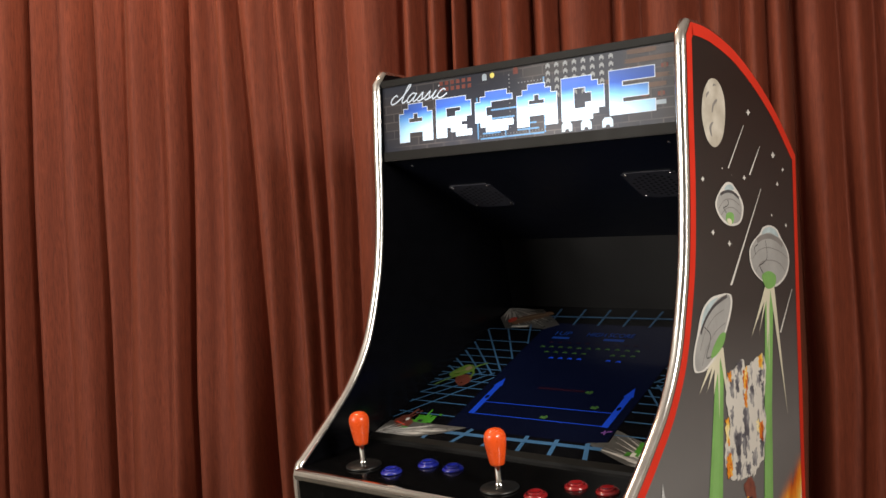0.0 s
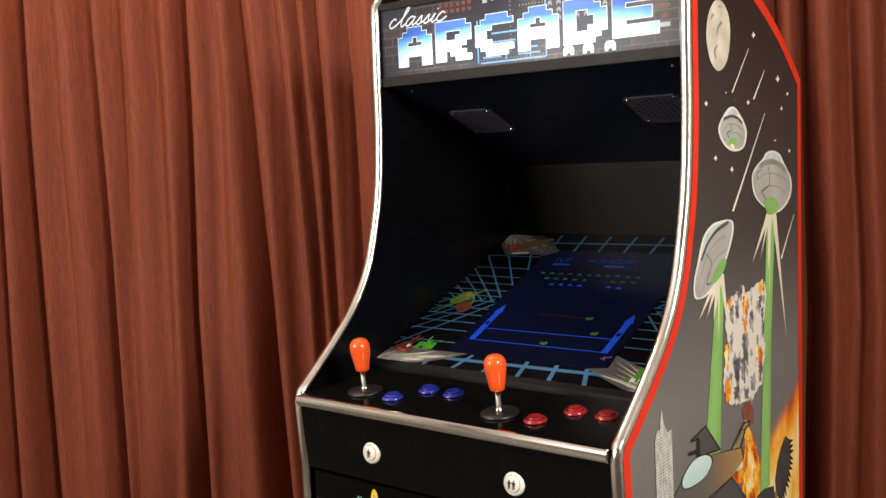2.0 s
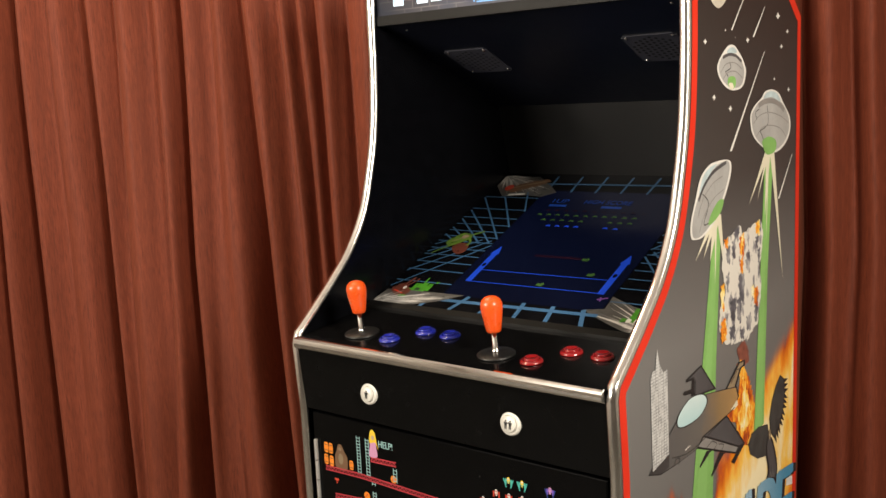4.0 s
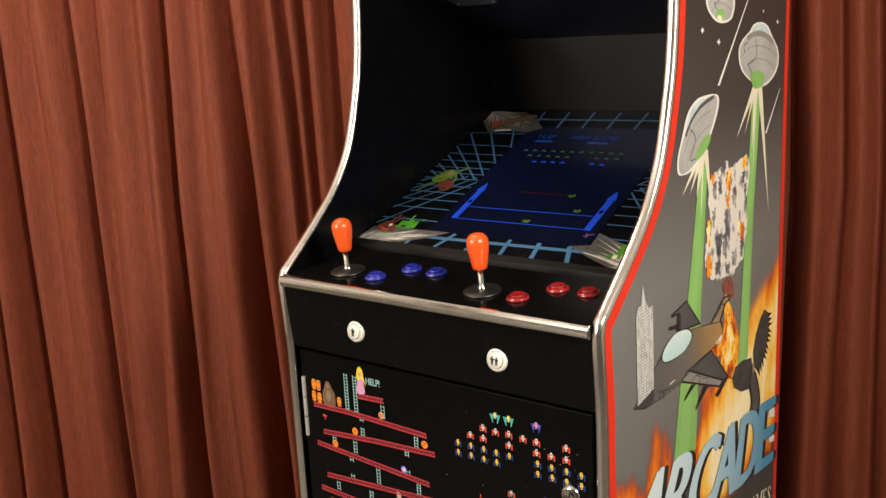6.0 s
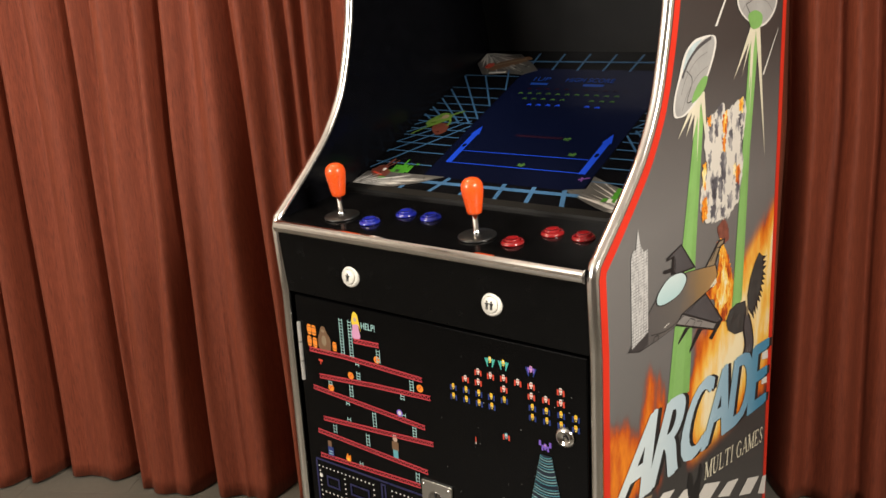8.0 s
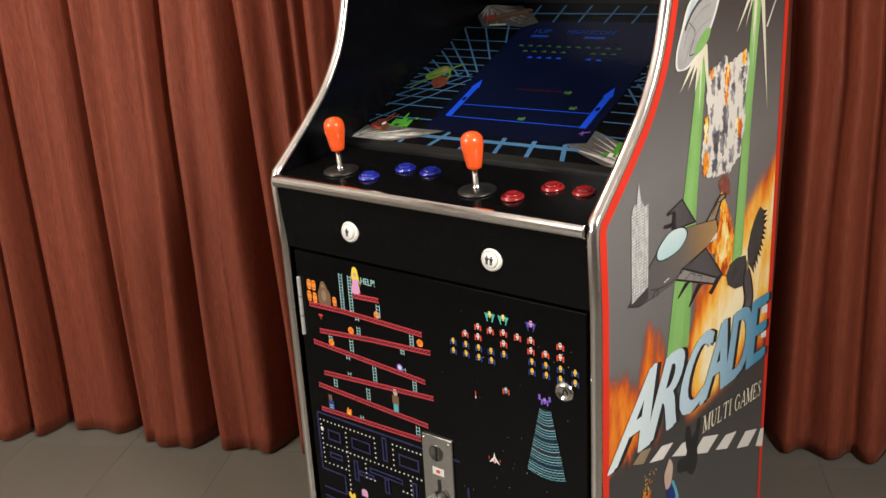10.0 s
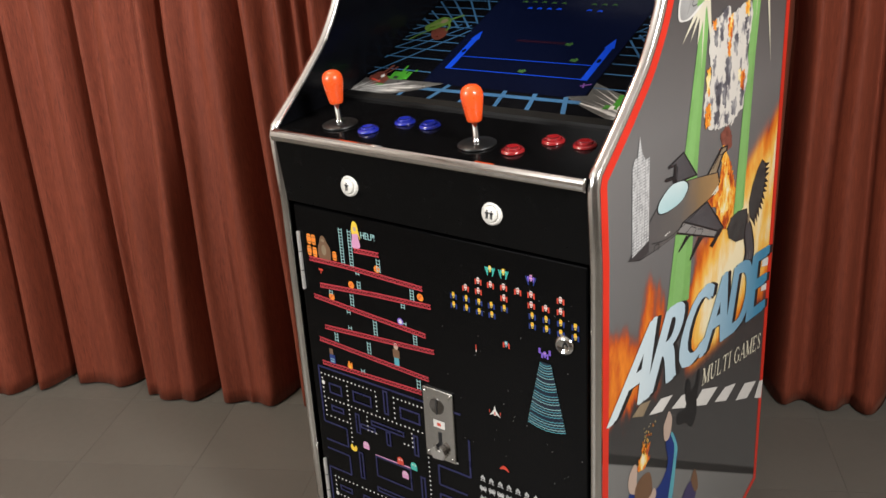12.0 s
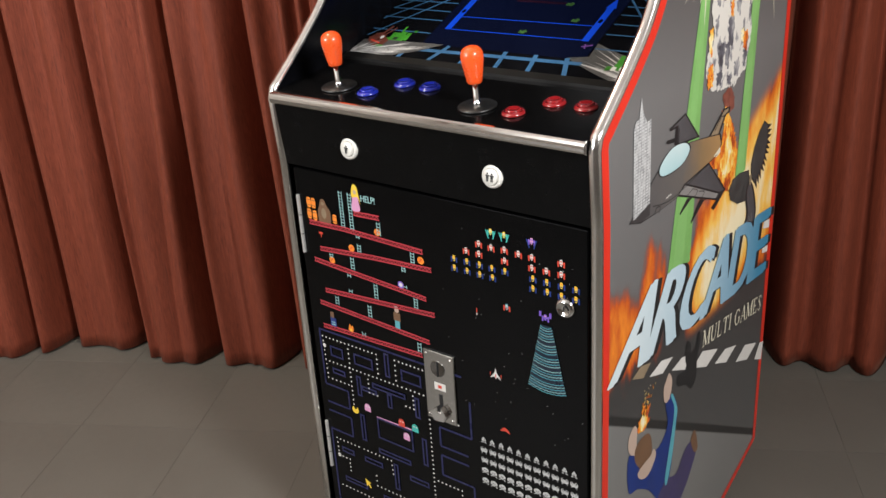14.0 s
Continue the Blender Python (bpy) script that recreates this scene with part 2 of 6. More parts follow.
def curtain():
    """A pleated hanging cloth along the wall: fine folds high up that run together into deep ones at the hem."""
    rnd = random.Random(11)
    far_w = [(-2.6 + 0.12 * k, -2.6 + 0.12 * k, -2.6 + 0.12 * k, rnd.uniform(0.04, 0.08), rnd.uniform(0.02, 0.17)) for k in range(8)]
    far_e = [(1.24 + 0.12 * k, 1.24 + 0.12 * k, 1.25 + 0.12 * k, rnd.uniform(0.04, 0.08), rnd.uniform(0.02, 0.17)) for k in range(9)]
    valleys = far_w + PLEATS_WEST + PLEATS_EAST + far_e
    skew = [rnd.uniform(0.60, 0.75) for _ in valleys]
    round_ = [rnd.uniform(0.52, 0.72) for _ in valleys]
    crest = [rnd.uniform(-0.010, 0.010) for _ in valleys]
    back = [HEM_BACK.get(k - len(far_w), 0.0) for k in range(len(valleys))]
    per, nz = 26, 72
    bm = bmesh.new()
    grid = []
    for j in range(nz + 1):
        h = j / nz
        z = 0.006 + (CH - 0.03) * h
        line = []
        for ut, um, ub, dt, db in valleys:
            u = ub + (um - ub) * z if z < 1 else um + (ut - um) * min(z - 1, 1.2)
            w = min(1.0, z / 1.9)
            w = w * w * (3 - 2 * w)
            line.append((u, db + (dt - db) * w))
        lean = min(1.0, z / 1.6)
        row = []
        for i in range(len(line) - 1):
            (u0, d0), (u1, d1) = line[i], line[i + 1]
            for k in range(per):
                s = k / per
                uu = u0 + (u1 - u0) * s
                shape = (0.5 - 0.5 * math.cos(2 * math.pi * s ** skew[i])) ** round_[i]
                plane = CREST_LOW + (CREST_HIGH - CREST_LOW) * lean + crest[i]
                plane += (crest[i + 1] - crest[i]) * s + (back[i] + (back[i + 1] - back[i]) * s) * (1 - lean)
                depth = (d0 + (d1 - d0) * s) * (1 - shape)
                fine = 0.0035 * noise.noise((uu * 42, z * 0.9, 5.0)) + 0.006 * noise.noise((uu * 17, z * 0.8, 8.0))
                sway = 0.012 * noise.noise((uu * 2.0, z * 0.8, 3.0))
                p = U2 * (uu + 0.006 * noise.noise((uu * 5, z * 1.7, 9.0))) + N2 * (plane + depth + fine + sway)
                hem = 0.005 * noise.noise((uu * 5, 0, 1)) if j == 0 else 0
                row.append(bm.verts.new((p.x, p.y, z + max(-0.003, hem))))
        grid.append(row)
    for a, b in zip(grid, grid[1:]):
        for k in range(len(a) - 1):
            bm.faces.new((a[k], a[k + 1], b[k + 1], b[k]))
    smooth(bm)
    ob = part("curtain", bm, CURTAIN)
    s = ob.modifiers.new("cloth", "SOLIDIFY")
    s.thickness = 0.003
    return tagged(ob, "floor-length rust-brown woven curtain hanging in deep pleats", "curtain")


CREST_LOW, CREST_HIGH = 0.890, 0.965
curtain()

# ---- the arcade cabinet ----
HALF, T, BACK = 0.325, 0.018, 0.72
cabinet = tagged(new("arcade_cabinet"), "upright black arcade cabinet with chrome edges and printed sides on tiles", "arcade machine")

FRONT_UP = [(0.011, 0.985), (0.016, 1.002), (0.072, 1.049), (0.108, 1.081), (0.157, 1.130), (0.200, 1.197), (0.227, 1.279), (0.243, 1.356), (0.251, 1.459), (0.252, 1.570), (0.254, 1.690)]
TOP_BACK = [(0.270, 1.711), (0.309, 1.711), (0.356, 1.706), (0.442, 1.686), (0.540, 1.645), (0.631, 1.592), (BACK, 1.523)]
OUTLINE = ([(0.020, 0.0), (0.020, 0.40), (0.020, 0.69), (0.019, 0.866)] + catmull(FRONT_UP, 5)[0:1] + catmull(FRONT_UP[1:], 5) + catmull(TOP_BACK, 5)
           + [(BACK, 1.2), (BACK, 0.6), (BACK, 0.104), (0.42, 0.0)])


def outward(line, i):
    """The unit normal of a closed outline at a point, pointing out."""
    n = len(line)
    a, b, c = (Vector(line[k % n]) for k in (i - 1, i, i + 1))
    d = ((b - a).normalized() + (c - b).normalized()).normalized()
    return Vector((-d.y, d.x))


def trim_bm(x0, x1, bulge=0.0075):
    """Half-round edge trim round the outline, between two planes."""
    bm = bmesh.new()
    rings = []
    n = len(OUTLINE)
    for i, p in enumerate(OUTLINE):
        o = outward(OUTLINE, i)
        ring = []
        for k in range(9):
            a = math.pi * k / 8
            q = Vector(p) + o * (0.0004 + bulge * math.sin(a) ** 0.8)
            ring.append(bm.verts.new(((x0 + x1) / 2 - (x1 - x0) / 2 * math.cos(a), q.x, q.y)))
        rings.append(ring)
    for i in range(n):
        a, b = rings[i], rings[(i + 1) % n]
        for k in range(8):
            bm.faces.new((a[k], a[k + 1], b[k + 1], b[k]))
    bmesh.ops.recalc_face_normals(bm, faces=list(bm.faces))
    return smooth(bm)


def stripe_bm(x, wid):
    """The red line printed along the edge of the side."""
    bm = bmesh.new()
    rows = []
    for i, p in enumerate(OUTLINE):
        o = outward(OUTLINE, i)
        rows.append([bm.verts.new((x, *(Vector(p) - o * d))) for d in (0.0, wid)])
    for i in range(len(rows)):
        a, b = rows[i], rows[(i + 1) % len(rows)]
        bm.faces.new((a[0], a[1], b[1], b[0]))
    bmesh.ops.recalc_face_normals(bm, faces=list(bm.faces))
    return bm


def side_print():
    """Printed art: night sky fading to grey, flames behind the title, a dark street below."""
    a = Mat("side_print")
    vec = a.coords()
    sep = a.node("ShaderNodeSeparateXYZ")
    a.link(vec, sep.inputs[0])
    y, z = sep.outputs["Y"], sep.outputs["Z"]

    def sm(v, lo, hi):
        n = a.node("ShaderNodeMapRange")
        n.interpolation_type = "SMOOTHSTEP"
        a.link(v, n.inputs["Value"])
        n.inputs["From Min"].default_value, n.inputs["From Max"].default_value = lo, hi
        if lo > hi:
            n.inputs["From Min"].default_value, n.inputs["From Max"].default_value = hi, lo
            n.inputs["To Min"].default_value, n.inputs["To Max"].default_value = 1.0, 0.0
        return n.outputs["Result"]

    grey = a.ramp(a.math("DIVIDE", z, 1.75), [(0.0, (0.10, 0.10, 0.098)), (0.33, (0.042, 0.040, 0.039)), (0.42, (0.135, 0.132, 0.130)), (0.58, (0.150, 0.146, 0.143)), (0.72, (0.046, 0.042, 0.040)), (0.93, (0.014, 0.011, 0.010))])
    street = a.math("ADD", z, a.math("MULTIPLY", y, 0.61))
    grey = a.mix(sm(street, 0.560, 0.553), grey, (0.175, 0.172, 0.165))
    grey = a.mix(a.math("MULTIPLY", sm(street, 0.550, 0.555), sm(street, 0.574, 0.568)), grey, (0.02, 0.02, 0.02))
    warp = a.noise(vec, 5.0, 2)
    tall = a.noise(a.coords((1, 11, 3.4)), 1.0, 5, 0.6)
    fine = a.noise(a.coords((1, 34, 13)), 1.0, 4, 0.6)
    band = a.math("MULTIPLY", sm(z, 0.52, 0.63), sm(z, 0.86, 0.66))
    left = sm(y, 0.30, 0.16)
    right = sm(y, 0.26, 0.36)
    slope = a.math("SUBTRACT", z, a.math("MULTIPLY", y, 0.5))
    tower = a.math("MULTIPLY", a.math("MULTIPLY", sm(z, 0.56, 0.66), sm(slope, 0.64, 0.50)), right)
    mask = a.math("MAXIMUM", a.math("MULTIPLY", band, a.math("MAXIMUM", left, a.math("MULTIPLY", right, 0.9))), tower)
    heat = a.math("ADD", a.math("MULTIPLY", tall, 0.50), a.math("MULTIPLY", fine, 0.50))
    heat = a.math("ADD", heat, a.math("MULTIPLY", a.math("SUBTRACT", warp, 0.5), 0.8))
    bright = a.math("MULTIPLY", right, 0.20)
    heat = a.math("ADD", a.math("SUBTRACT", heat, 0.42), a.math("ADD", a.math("MULTIPLY", mask, 0.42), bright))
    flame = a.ramp(heat, [(0.20, (0.10, 0.02, 0.012)), (0.34, (0.50, 0.085, 0.012)), (0.50, (0.78, 0.24, 0.02)), (0.66, (0.86, 0.52, 0.10)), (0.82, (0.85, 0.74, 0.48))])
    show = a.math("MULTIPLY", sm(heat, 0.16, 0.36), sm(mask, 0.02, 0.4))
    col = a.mix(show, grey, flame)
    a.link(col, a.b.inputs["Base Color"])
    a.b.inputs["Roughness"].default_value = 0.38
    a.bump(a.noise(vec, 600, 2), 0.04, 0.001)
    return a.m


SIDEPRINT = side_print()
side_r = part("side_panel", prism(OUTLINE, 0, HALF - T, HALF), SIDEPRINT, cabinet, "charcoal side panel printed with a space battle and flames")
side_l = part("side_panel", prism(OUTLINE, 0, -HALF, -HALF + T), DARK, cabinet)
part("edge_trim", trim_bm(HALF - T - 0.001, HALF - 0.0006), TRIM, side_r, "polished chrome half-round edge trim")
part("edge_trim", trim_bm(-HALF + 0.0006, -HALF + T + 0.001), TRIM, side_l, "polished chrome half-round edge trim")
part("border", stripe_bm(HALF + 0.0006, 0.019), RED, side_r, "bright red printed border")

XI = HALF - T
part("base", box(-XI, XI, 0.03, BACK - 0.3, 0.0, 0.08), BLACK, cabinet)
part("back_panel", box(-XI, XI, BACK - 0.02, BACK - 0.004, 0.11, 1.515), BLACK, cabinet)
part("top_panel", prism([(0.262, 1.698), (0.309, 1.702), (0.356, 1.697), (0.442, 1.677), (0.540, 1.636), (0.631, 1.583), (0.712, 1.515),
                         (0.705, 1.505), (0.625, 1.573), (0.530, 1.626), (0.440, 1.665), (0.356, 1.686), (0.309, 1.690), (0.262, 1.688)], 0, -XI, XI), BLACK, cabinet)

# ---- printed colours ----
GREENP = plain("print_green", (0.19, 0.40, 0.115), 0.4, vary=0.18, scale=14)
CREAMP = plain("print_cream", (0.66, 0.62, 0.48), 0.4, vary=0.05)
WHITEP = plain("print_white", (0.66, 0.64, 0.60), 0.4, vary=0.05)
STEELP = plain("print_steel", (0.34, 0.34, 0.33), 0.4, vary=0.15, scale=18)
GLASSP = plain("print_glass", (0.42, 0.52, 0.54), 0.4, vary=0.2, scale=40)
INKP = plain("print_ink", (0.016, 0.016, 0.017), 0.4, vary=0.2)
INKN = plain("print_nose", (0.040, 0.037, 0.038), 0.4, vary=0.2)
INKG = plain("print_charcoal", (0.070, 0.068, 0.072), 0.4, vary=0.2, scale=20)
GREYL = plain("print_grey", (0.22, 0.21, 0.20), 0.4, vary=0.1)
TANP = plain("print_tan", (0.25, 0.19, 0.12), 0.4, vary=0.15)
NAVYP = plain("print_navy", (0.010, 0.030, 0.17), 0.4, vary=0.2)
PURPP = plain("print_violet", (0.050, 0.040, 0.11), 0.4, vary=0.2)
SKYP = plain("print_sky", (0.10, 0.35, 0.42), 0.4, vary=0.1)
SKINP = plain("print_pale", (0.48, 0.36, 0.29), 0.4, vary=0.06)
BROWNP = plain("print_brown", (0.16, 0.085, 0.045), 0.4, vary=0.15)
ORANGEP = plain("print_orange", (0.80, 0.23, 0.022), 0.4, vary=0.25, scale=60)
PINKG = plain("print_girder", (0.50, 0.050, 0.065), 0.3, vary=0.08)
CYANP = plain("print_cyan", (0.30, 0.52, 0.52), 0.3, vary=0.08)
BLUEL = plain("print_maze", (0.012, 0.014, 0.065), 0.3, vary=0.15)
YELP = plain("print_yellow", (0.80, 0.55, 0.05), 0.3, vary=0.06)
PINKP = plain("print_pink", (0.62, 0.30, 0.48), 0.3, vary=0.06)
REDP = plain("print_red", (0.55, 0.055, 0.030), 0.3, vary=0.06)
TEALP = plain("print_teal", (0.06, 0.42, 0.36), 0.3, vary=0.08)
VIOLP = plain("print_purple", (0.18, 0.10, 0.50), 0.3, vary=0.08)
GRIDP = plain("print_grid", (0.036, 0.108, 0.215), 0.3, vary=0.15)


def gradient(name, axis, lo, hi, stops, rough=0.4, emit=0.0, mottled=0.0):
    """A printed colour blend along one axis."""
    a = Mat(name)
    vec = a.coords()
    sep = a.node("ShaderNodeSeparateXYZ")
    a.link(vec, sep.inputs[0])
    n = a.node("ShaderNodeMapRange")
    v = sep.outputs[axis]
    if mottled:
        v = a.math("ADD", v, a.math("MULTIPLY", a.math("SUBTRACT", a.noise(vec, 25, 4), 0.5), mottled))
    a.link(v, n.inputs["Value"])
    n.inputs["From Min"].default_value, n.inputs["From Max"].default_value = lo, hi
    c = a.ramp(n.outputs["Result"], stops)
    a.link(c, a.b.inputs["Base Color"])
    a.b.inputs["Roughness"].default_value = rough
    if emit:
        a.link(c, a.b.inputs["Emission Color"])
        a.b.inputs["Emission Strength"].default_value = emit
    return a.m


JETP = gradient("print_jet", 1, 0.10, 0.46, [(0.0, (0.075, 0.074, 0.078)), (0.50, (0.120, 0.110, 0.100)), (0.70, (0.24, 0.155, 0.075)), (1.0, (0.42, 0.24, 0.09))], mottled=0.05)
CANOPYP = gradient("print_canopy", 2, 0.86, 0.97, [(0.0, (0.30, 0.52, 0.55)), (1.0, (0.72, 0.78, 0.76))], mottled=0.03)
TITLEP = gradient("print_title", 1, 0.10, 0.66, [(0.0, (0.62, 0.70, 0.72)), (0.45, (0.40, 0.56, 0.66)), (1.0, (0.05, 0.23, 0.38))], mottled=0.03)


def cloud_print(name, stops):
    """Upright streaks of smoke."""
    a = Mat(name)
    n1 = a.noise(a.coords((1, 1, 0.6)), 44, 4, 0.6)
    a.link(a.ramp(n1, stops), a.b.inputs["Base Color"])
    a.b.inputs["Roughness"].default_value = 0.4
    return a.m


def moon_print():
    a = Mat("print_moon")
    n = a.noise(a.coords(), 30, 4)
    a.link(a.ramp(n, [(0.3, (0.42, 0.38, 0.31)), (0.65, (0.60, 0.56, 0.48))]), a.b.inputs["Base Color"])
    a.b.inputs["Roughness"].default_value = 0.4
    return a.m


def tower_print(name, k):
    """Rows of pale windows on a speckled grey tower."""
    a = Mat(name)
    br = a.node("ShaderNodeTexBrick", Scale=1.0)
    br.offset = 0.0
    for key, v in (("Brick Width", 0.0085), ("Row Height", 0.0048), ("Mortar Size", 0.0010), ("Color1", (0.56 * k, 0.56 * k, 0.56 * k, 1)), ("Color2", (0.38 * k, 0.38 * k, 0.38 * k, 1)), ("Mortar", (0.22 * k, 0.22 * k, 0.22 * k, 1))):
        br.inputs[key].default_value = v
    sep, com = a.node("ShaderNodeSeparateXYZ"), a.node("ShaderNodeCombineXYZ")
    vec = a.coords()
    a.link(vec, sep.inputs[0])
    a.link(sep.outputs["Y"], com.inputs["X"])
    a.link(sep.outputs["Z"], com.inputs["Y"])
    a.link(com.outputs[0], br.inputs["Vector"])
    worn = a.ramp(a.noise(a.coords((1, 1, 0.3)), 160, 3, 0.6), [(0.40, (0, 0, 0)), (0.62, (0.75, 0.75, 0.75))])
    a.link(a.mix(worn, br.outputs["Color"], (0.56 * k, 0.56 * k, 0.55 * k)), a.b.inputs["Base Color"])
    a.b.inputs["Roughness"].default_value = 0.4
    return a.m


def fire_print(name, shift):
    """Licking upright flames from deep red to pale yellow."""
    a = Mat(name)
    f = a.math("ADD", a.noise(a.coords((1, 1, 0.5)), 62, 5, 0.65), shift)
    a.link(a.ramp(f, [(0.36, (0.30, 0.040, 0.012)), (0.47, (0.70, 0.17, 0.015)), (0.56, (0.82, 0.36, 0.03)), (0.66, (0.85, 0.62, 0.16)), (0.78, (0.84, 0.78, 0.55))]), a.b.inputs["Base Color"])
    a.b.inputs["Roughness"].default_value = 0.4
    return a.m


FIREP, YELLOWF = fire_print("print_fire", -0.01), fire_print("print_fire_core", 0.13)
CLOUDP = cloud_print("print_cloud", [(0.33, (0.10, 0.10, 0.115)), (0.42, (0.28, 0.27, 0.28)), (0.47, (0.64, 0.61, 0.55))])
SMOKEP = cloud_print("print_smoke", [(0.36, (0.05, 0.05, 0.06)), (0.52, (0.13, 0.13, 0.15)), (0.66, (0.40, 0.39, 0.38))])
MOONP, TOWERP = moon_print(), tower_print("print_tower", 1.0)

# ---- flat prints ----
BZ0, BZ1 = Vector((0, 0.19, 1.0205)), Vector((0, 0.68, 1.2308))
BZD = (BZ1 - BZ0).normalized()
BZN = Vector((1, 0, 0)).cross(BZD)
DOOR_Y = 0.0135


def SIDE(p, k):
    return (HALF + 0.0009 + 0.0001 * k, p[0], p[1])


def DOOR(p, k):
    return (p[0], DOOR_Y - 0.0004 - 0.0002 * k, p[1])


def BEZ(p, k):
    return tuple(BZ0 + Vector((p[0], 0, 0)) + BZD * p[1] + BZN * (0.0005 + 0.0002 * k))


def MARQ(p, k):
    return (p[0], 0.2615 - 0.0003 - 0.0002 * k, p[1])


FACING = {SIDE: Vector((1, 0, 0)), DOOR: Vector((0, -1, 0)), BEZ: BZN, MARQ: Vector((0, -1, 0))}


def rounded(pts, n=4):
    """A smooth closed line through points."""
    q = [Vector(p) for p in pts]
    out = []
    for i in range(len(q)):
        p0, p1, p2, p3 = (q[(i + d) % len(q)] for d in (-1, 0, 1, 2))
        for k in range(n):
            t = k / n
            out.append(tuple(0.5 * ((2 * p1) + (p2 - p0) * t + (2 * p0 - 5 * p1 + 4 * p2 - p3) * t * t + (3 * p1 - p0 - 3 * p2 + p3) * t ** 3)))
    return out


def ragged(pts, step=0.006, out=0.0045):
    """A closed line with a torn edge."""
    r = random.Random(len(pts))
    q = [Vector(p) for p in rounded(pts, 3)]
    line = []
    for a, c in zip(q, q[1:] + q[:1]):
        n = max(1, round((c - a).length / step))
        d = (c - a).normalized()
        o = Vector((d.y, -d.x))
        for k in range(n):
            line.append(tuple(a.lerp(c, k / n) + o * out * r.uniform(-0.8, 0.8)))
    return line


LAYER = {}
COUNT = []


def art(parent, name, plane, shapes, label=""):
    """A flat print of several coloured shapes, laid over one another, as one mesh. A shape is (material, rounded?, outline)."""
    start = LAYER.get(plane, 0)
    bm = bmesh.new()
    mats = []
    for k, (mat, soft, pts, *rest) in enumerate(shapes):
        if mat not in mats:
            mats.append(mat)
        lay = start + (rest[0] if rest else 0.3 * k if len(shapes) < 40 else 0)
        if 0 < soft < 1:
            outlines = [bar(p, q, soft) for p, q in zip(catmull(pts, 4), catmull(pts, 4)[1:])]
        else:
            outlines = [rounded(pts) if soft == 1 else ragged(pts) if soft == -1 else pts]
        for line in outlines:
            f = bm.faces.new([bm.verts.new(plane(p, lay)) for p in line])
            f.material_index = mats.index(mat)
            f.normal_update()
            if f.normal.dot(FACING[plane]) < 0:
                f.normal_flip()
    COUNT.append(1)
    LAYER[plane] = (int(start) + 1) % 5 + (0.037 * len(COUNT)) % 0.9
    return part(name, bm, mats, parent, label)


def arts(parent, name, plane, shapes, label=""):
    """The same, with every shape a part of its own."""
    lay = LAYER.get(plane, 0)
    out = []
    for k, s in enumerate(shapes):
        LAYER[plane] = lay + 0.15 * (k % 7)
        out.append(art(parent, name, plane, [s], label))
    return out


def ellipse(cx, cz, rx, rz, n=20):
    return [(cx + rx * math.cos(2 * math.pi * k / n), cz + rz * math.sin(2 * math.pi * k / n)) for k in range(n)]


def rect(x0, z0, x1, z1):
    return [(x0, z0), (x1, z0), (x1, z1), (x0, z1)]


def bar(p, q, w):
    """A straight stroke of width w."""
    a, b = Vector(p), Vector(q)
    d = (b - a).normalized()
    o = Vector((-d.y, d.x)) * w / 2
    return [tuple(a - o), tuple(b - o), tuple(b + o), tuple(a + o)]


def text_mesh(body, shear=0.0):
    """Letters of the built-in font as (outline faces) in a unit box."""
    cu = bpy.data.curves.new("letters", "FONT")
    cu.body, cu.shear, cu.resolution_u = body, shear, 4
    ob = new("letters", cu)
    me = bpy.data.meshes.new_from_object(ob.evaluated_get(bpy.context.evaluated_depsgraph_get()))
    bpy.data.objects.remove(ob)
    bpy.data.curves.remove(cu)
    co = [v.co.copy() for v in me.vertices]
    x0, x1 = min(c.x for c in co), max(c.x for c in co)
    y0, y1 = min(c.y for c in co), max(c.y for c in co)
    co = [((c.x - x0) / (x1 - x0), (c.y - y0) / (y1 - y0)) for c in co]
    faces = [tuple(p.vertices) for p in me.polygons]
    bpy.data.meshes.remove(me)
    return co, faces


def lettering(parent, name, plane, body, corners, mat, lay=8, shift=(0, 0), label="", shear=0.0, bold=()):
    """Words laid into a four-cornered box: lower left, lower right, upper right, upper left."""
    co, faces = text_mesh(body, shear)
    a, b, c, d = (Vector(q) + Vector(shift) for q in corners)
    bm = bmesh.new()
    for i, off in enumerate(((0, 0), *bold)):
        o = Vector(off)
        vs = [bm.verts.new(plane(tuple((a * (1 - u) + b * u) * (1 - v) + (d * (1 - u) + c * u) * v + o), lay + 0.3 * i)) for u, v in co]
        for f in faces:
            try:
                g = bm.faces.new([vs[k] for k in f])
                g.normal_update()
                if g.normal.dot(FACING[plane]) < 0:
                    g.normal_flip()
            except ValueError:
                pass
    return part(name, bm, mat, parent, label)


# ---- the side's pictures ----
SMOKER = plain("print_ember", (0.20, 0.065, 0.045), 0.4, vary=0.4, scale=70)
GREENL = plain("print_green_core", (0.215, 0.435, 0.135), 0.4, vary=0.12, scale=14)
art(side_r, "beam", SIDE, [
    (GREENP, 0, [(0.327, 1.19), (0.355, 1.186), (0.335, 0.964), (0.318, 0.701), (0.231, 0.7), (0.284, 0.977)]),
    (GREENL, 0, [(0.333, 1.17), (0.345, 1.17), (0.318, 0.964), (0.290, 0.7005), (0.250, 0.7005), (0.296, 0.977)]),
    (CREAMP, 0, [(0.331, 1.194), (0.34, 1.193), (0.331, 1.089)])], "printed green light beam")
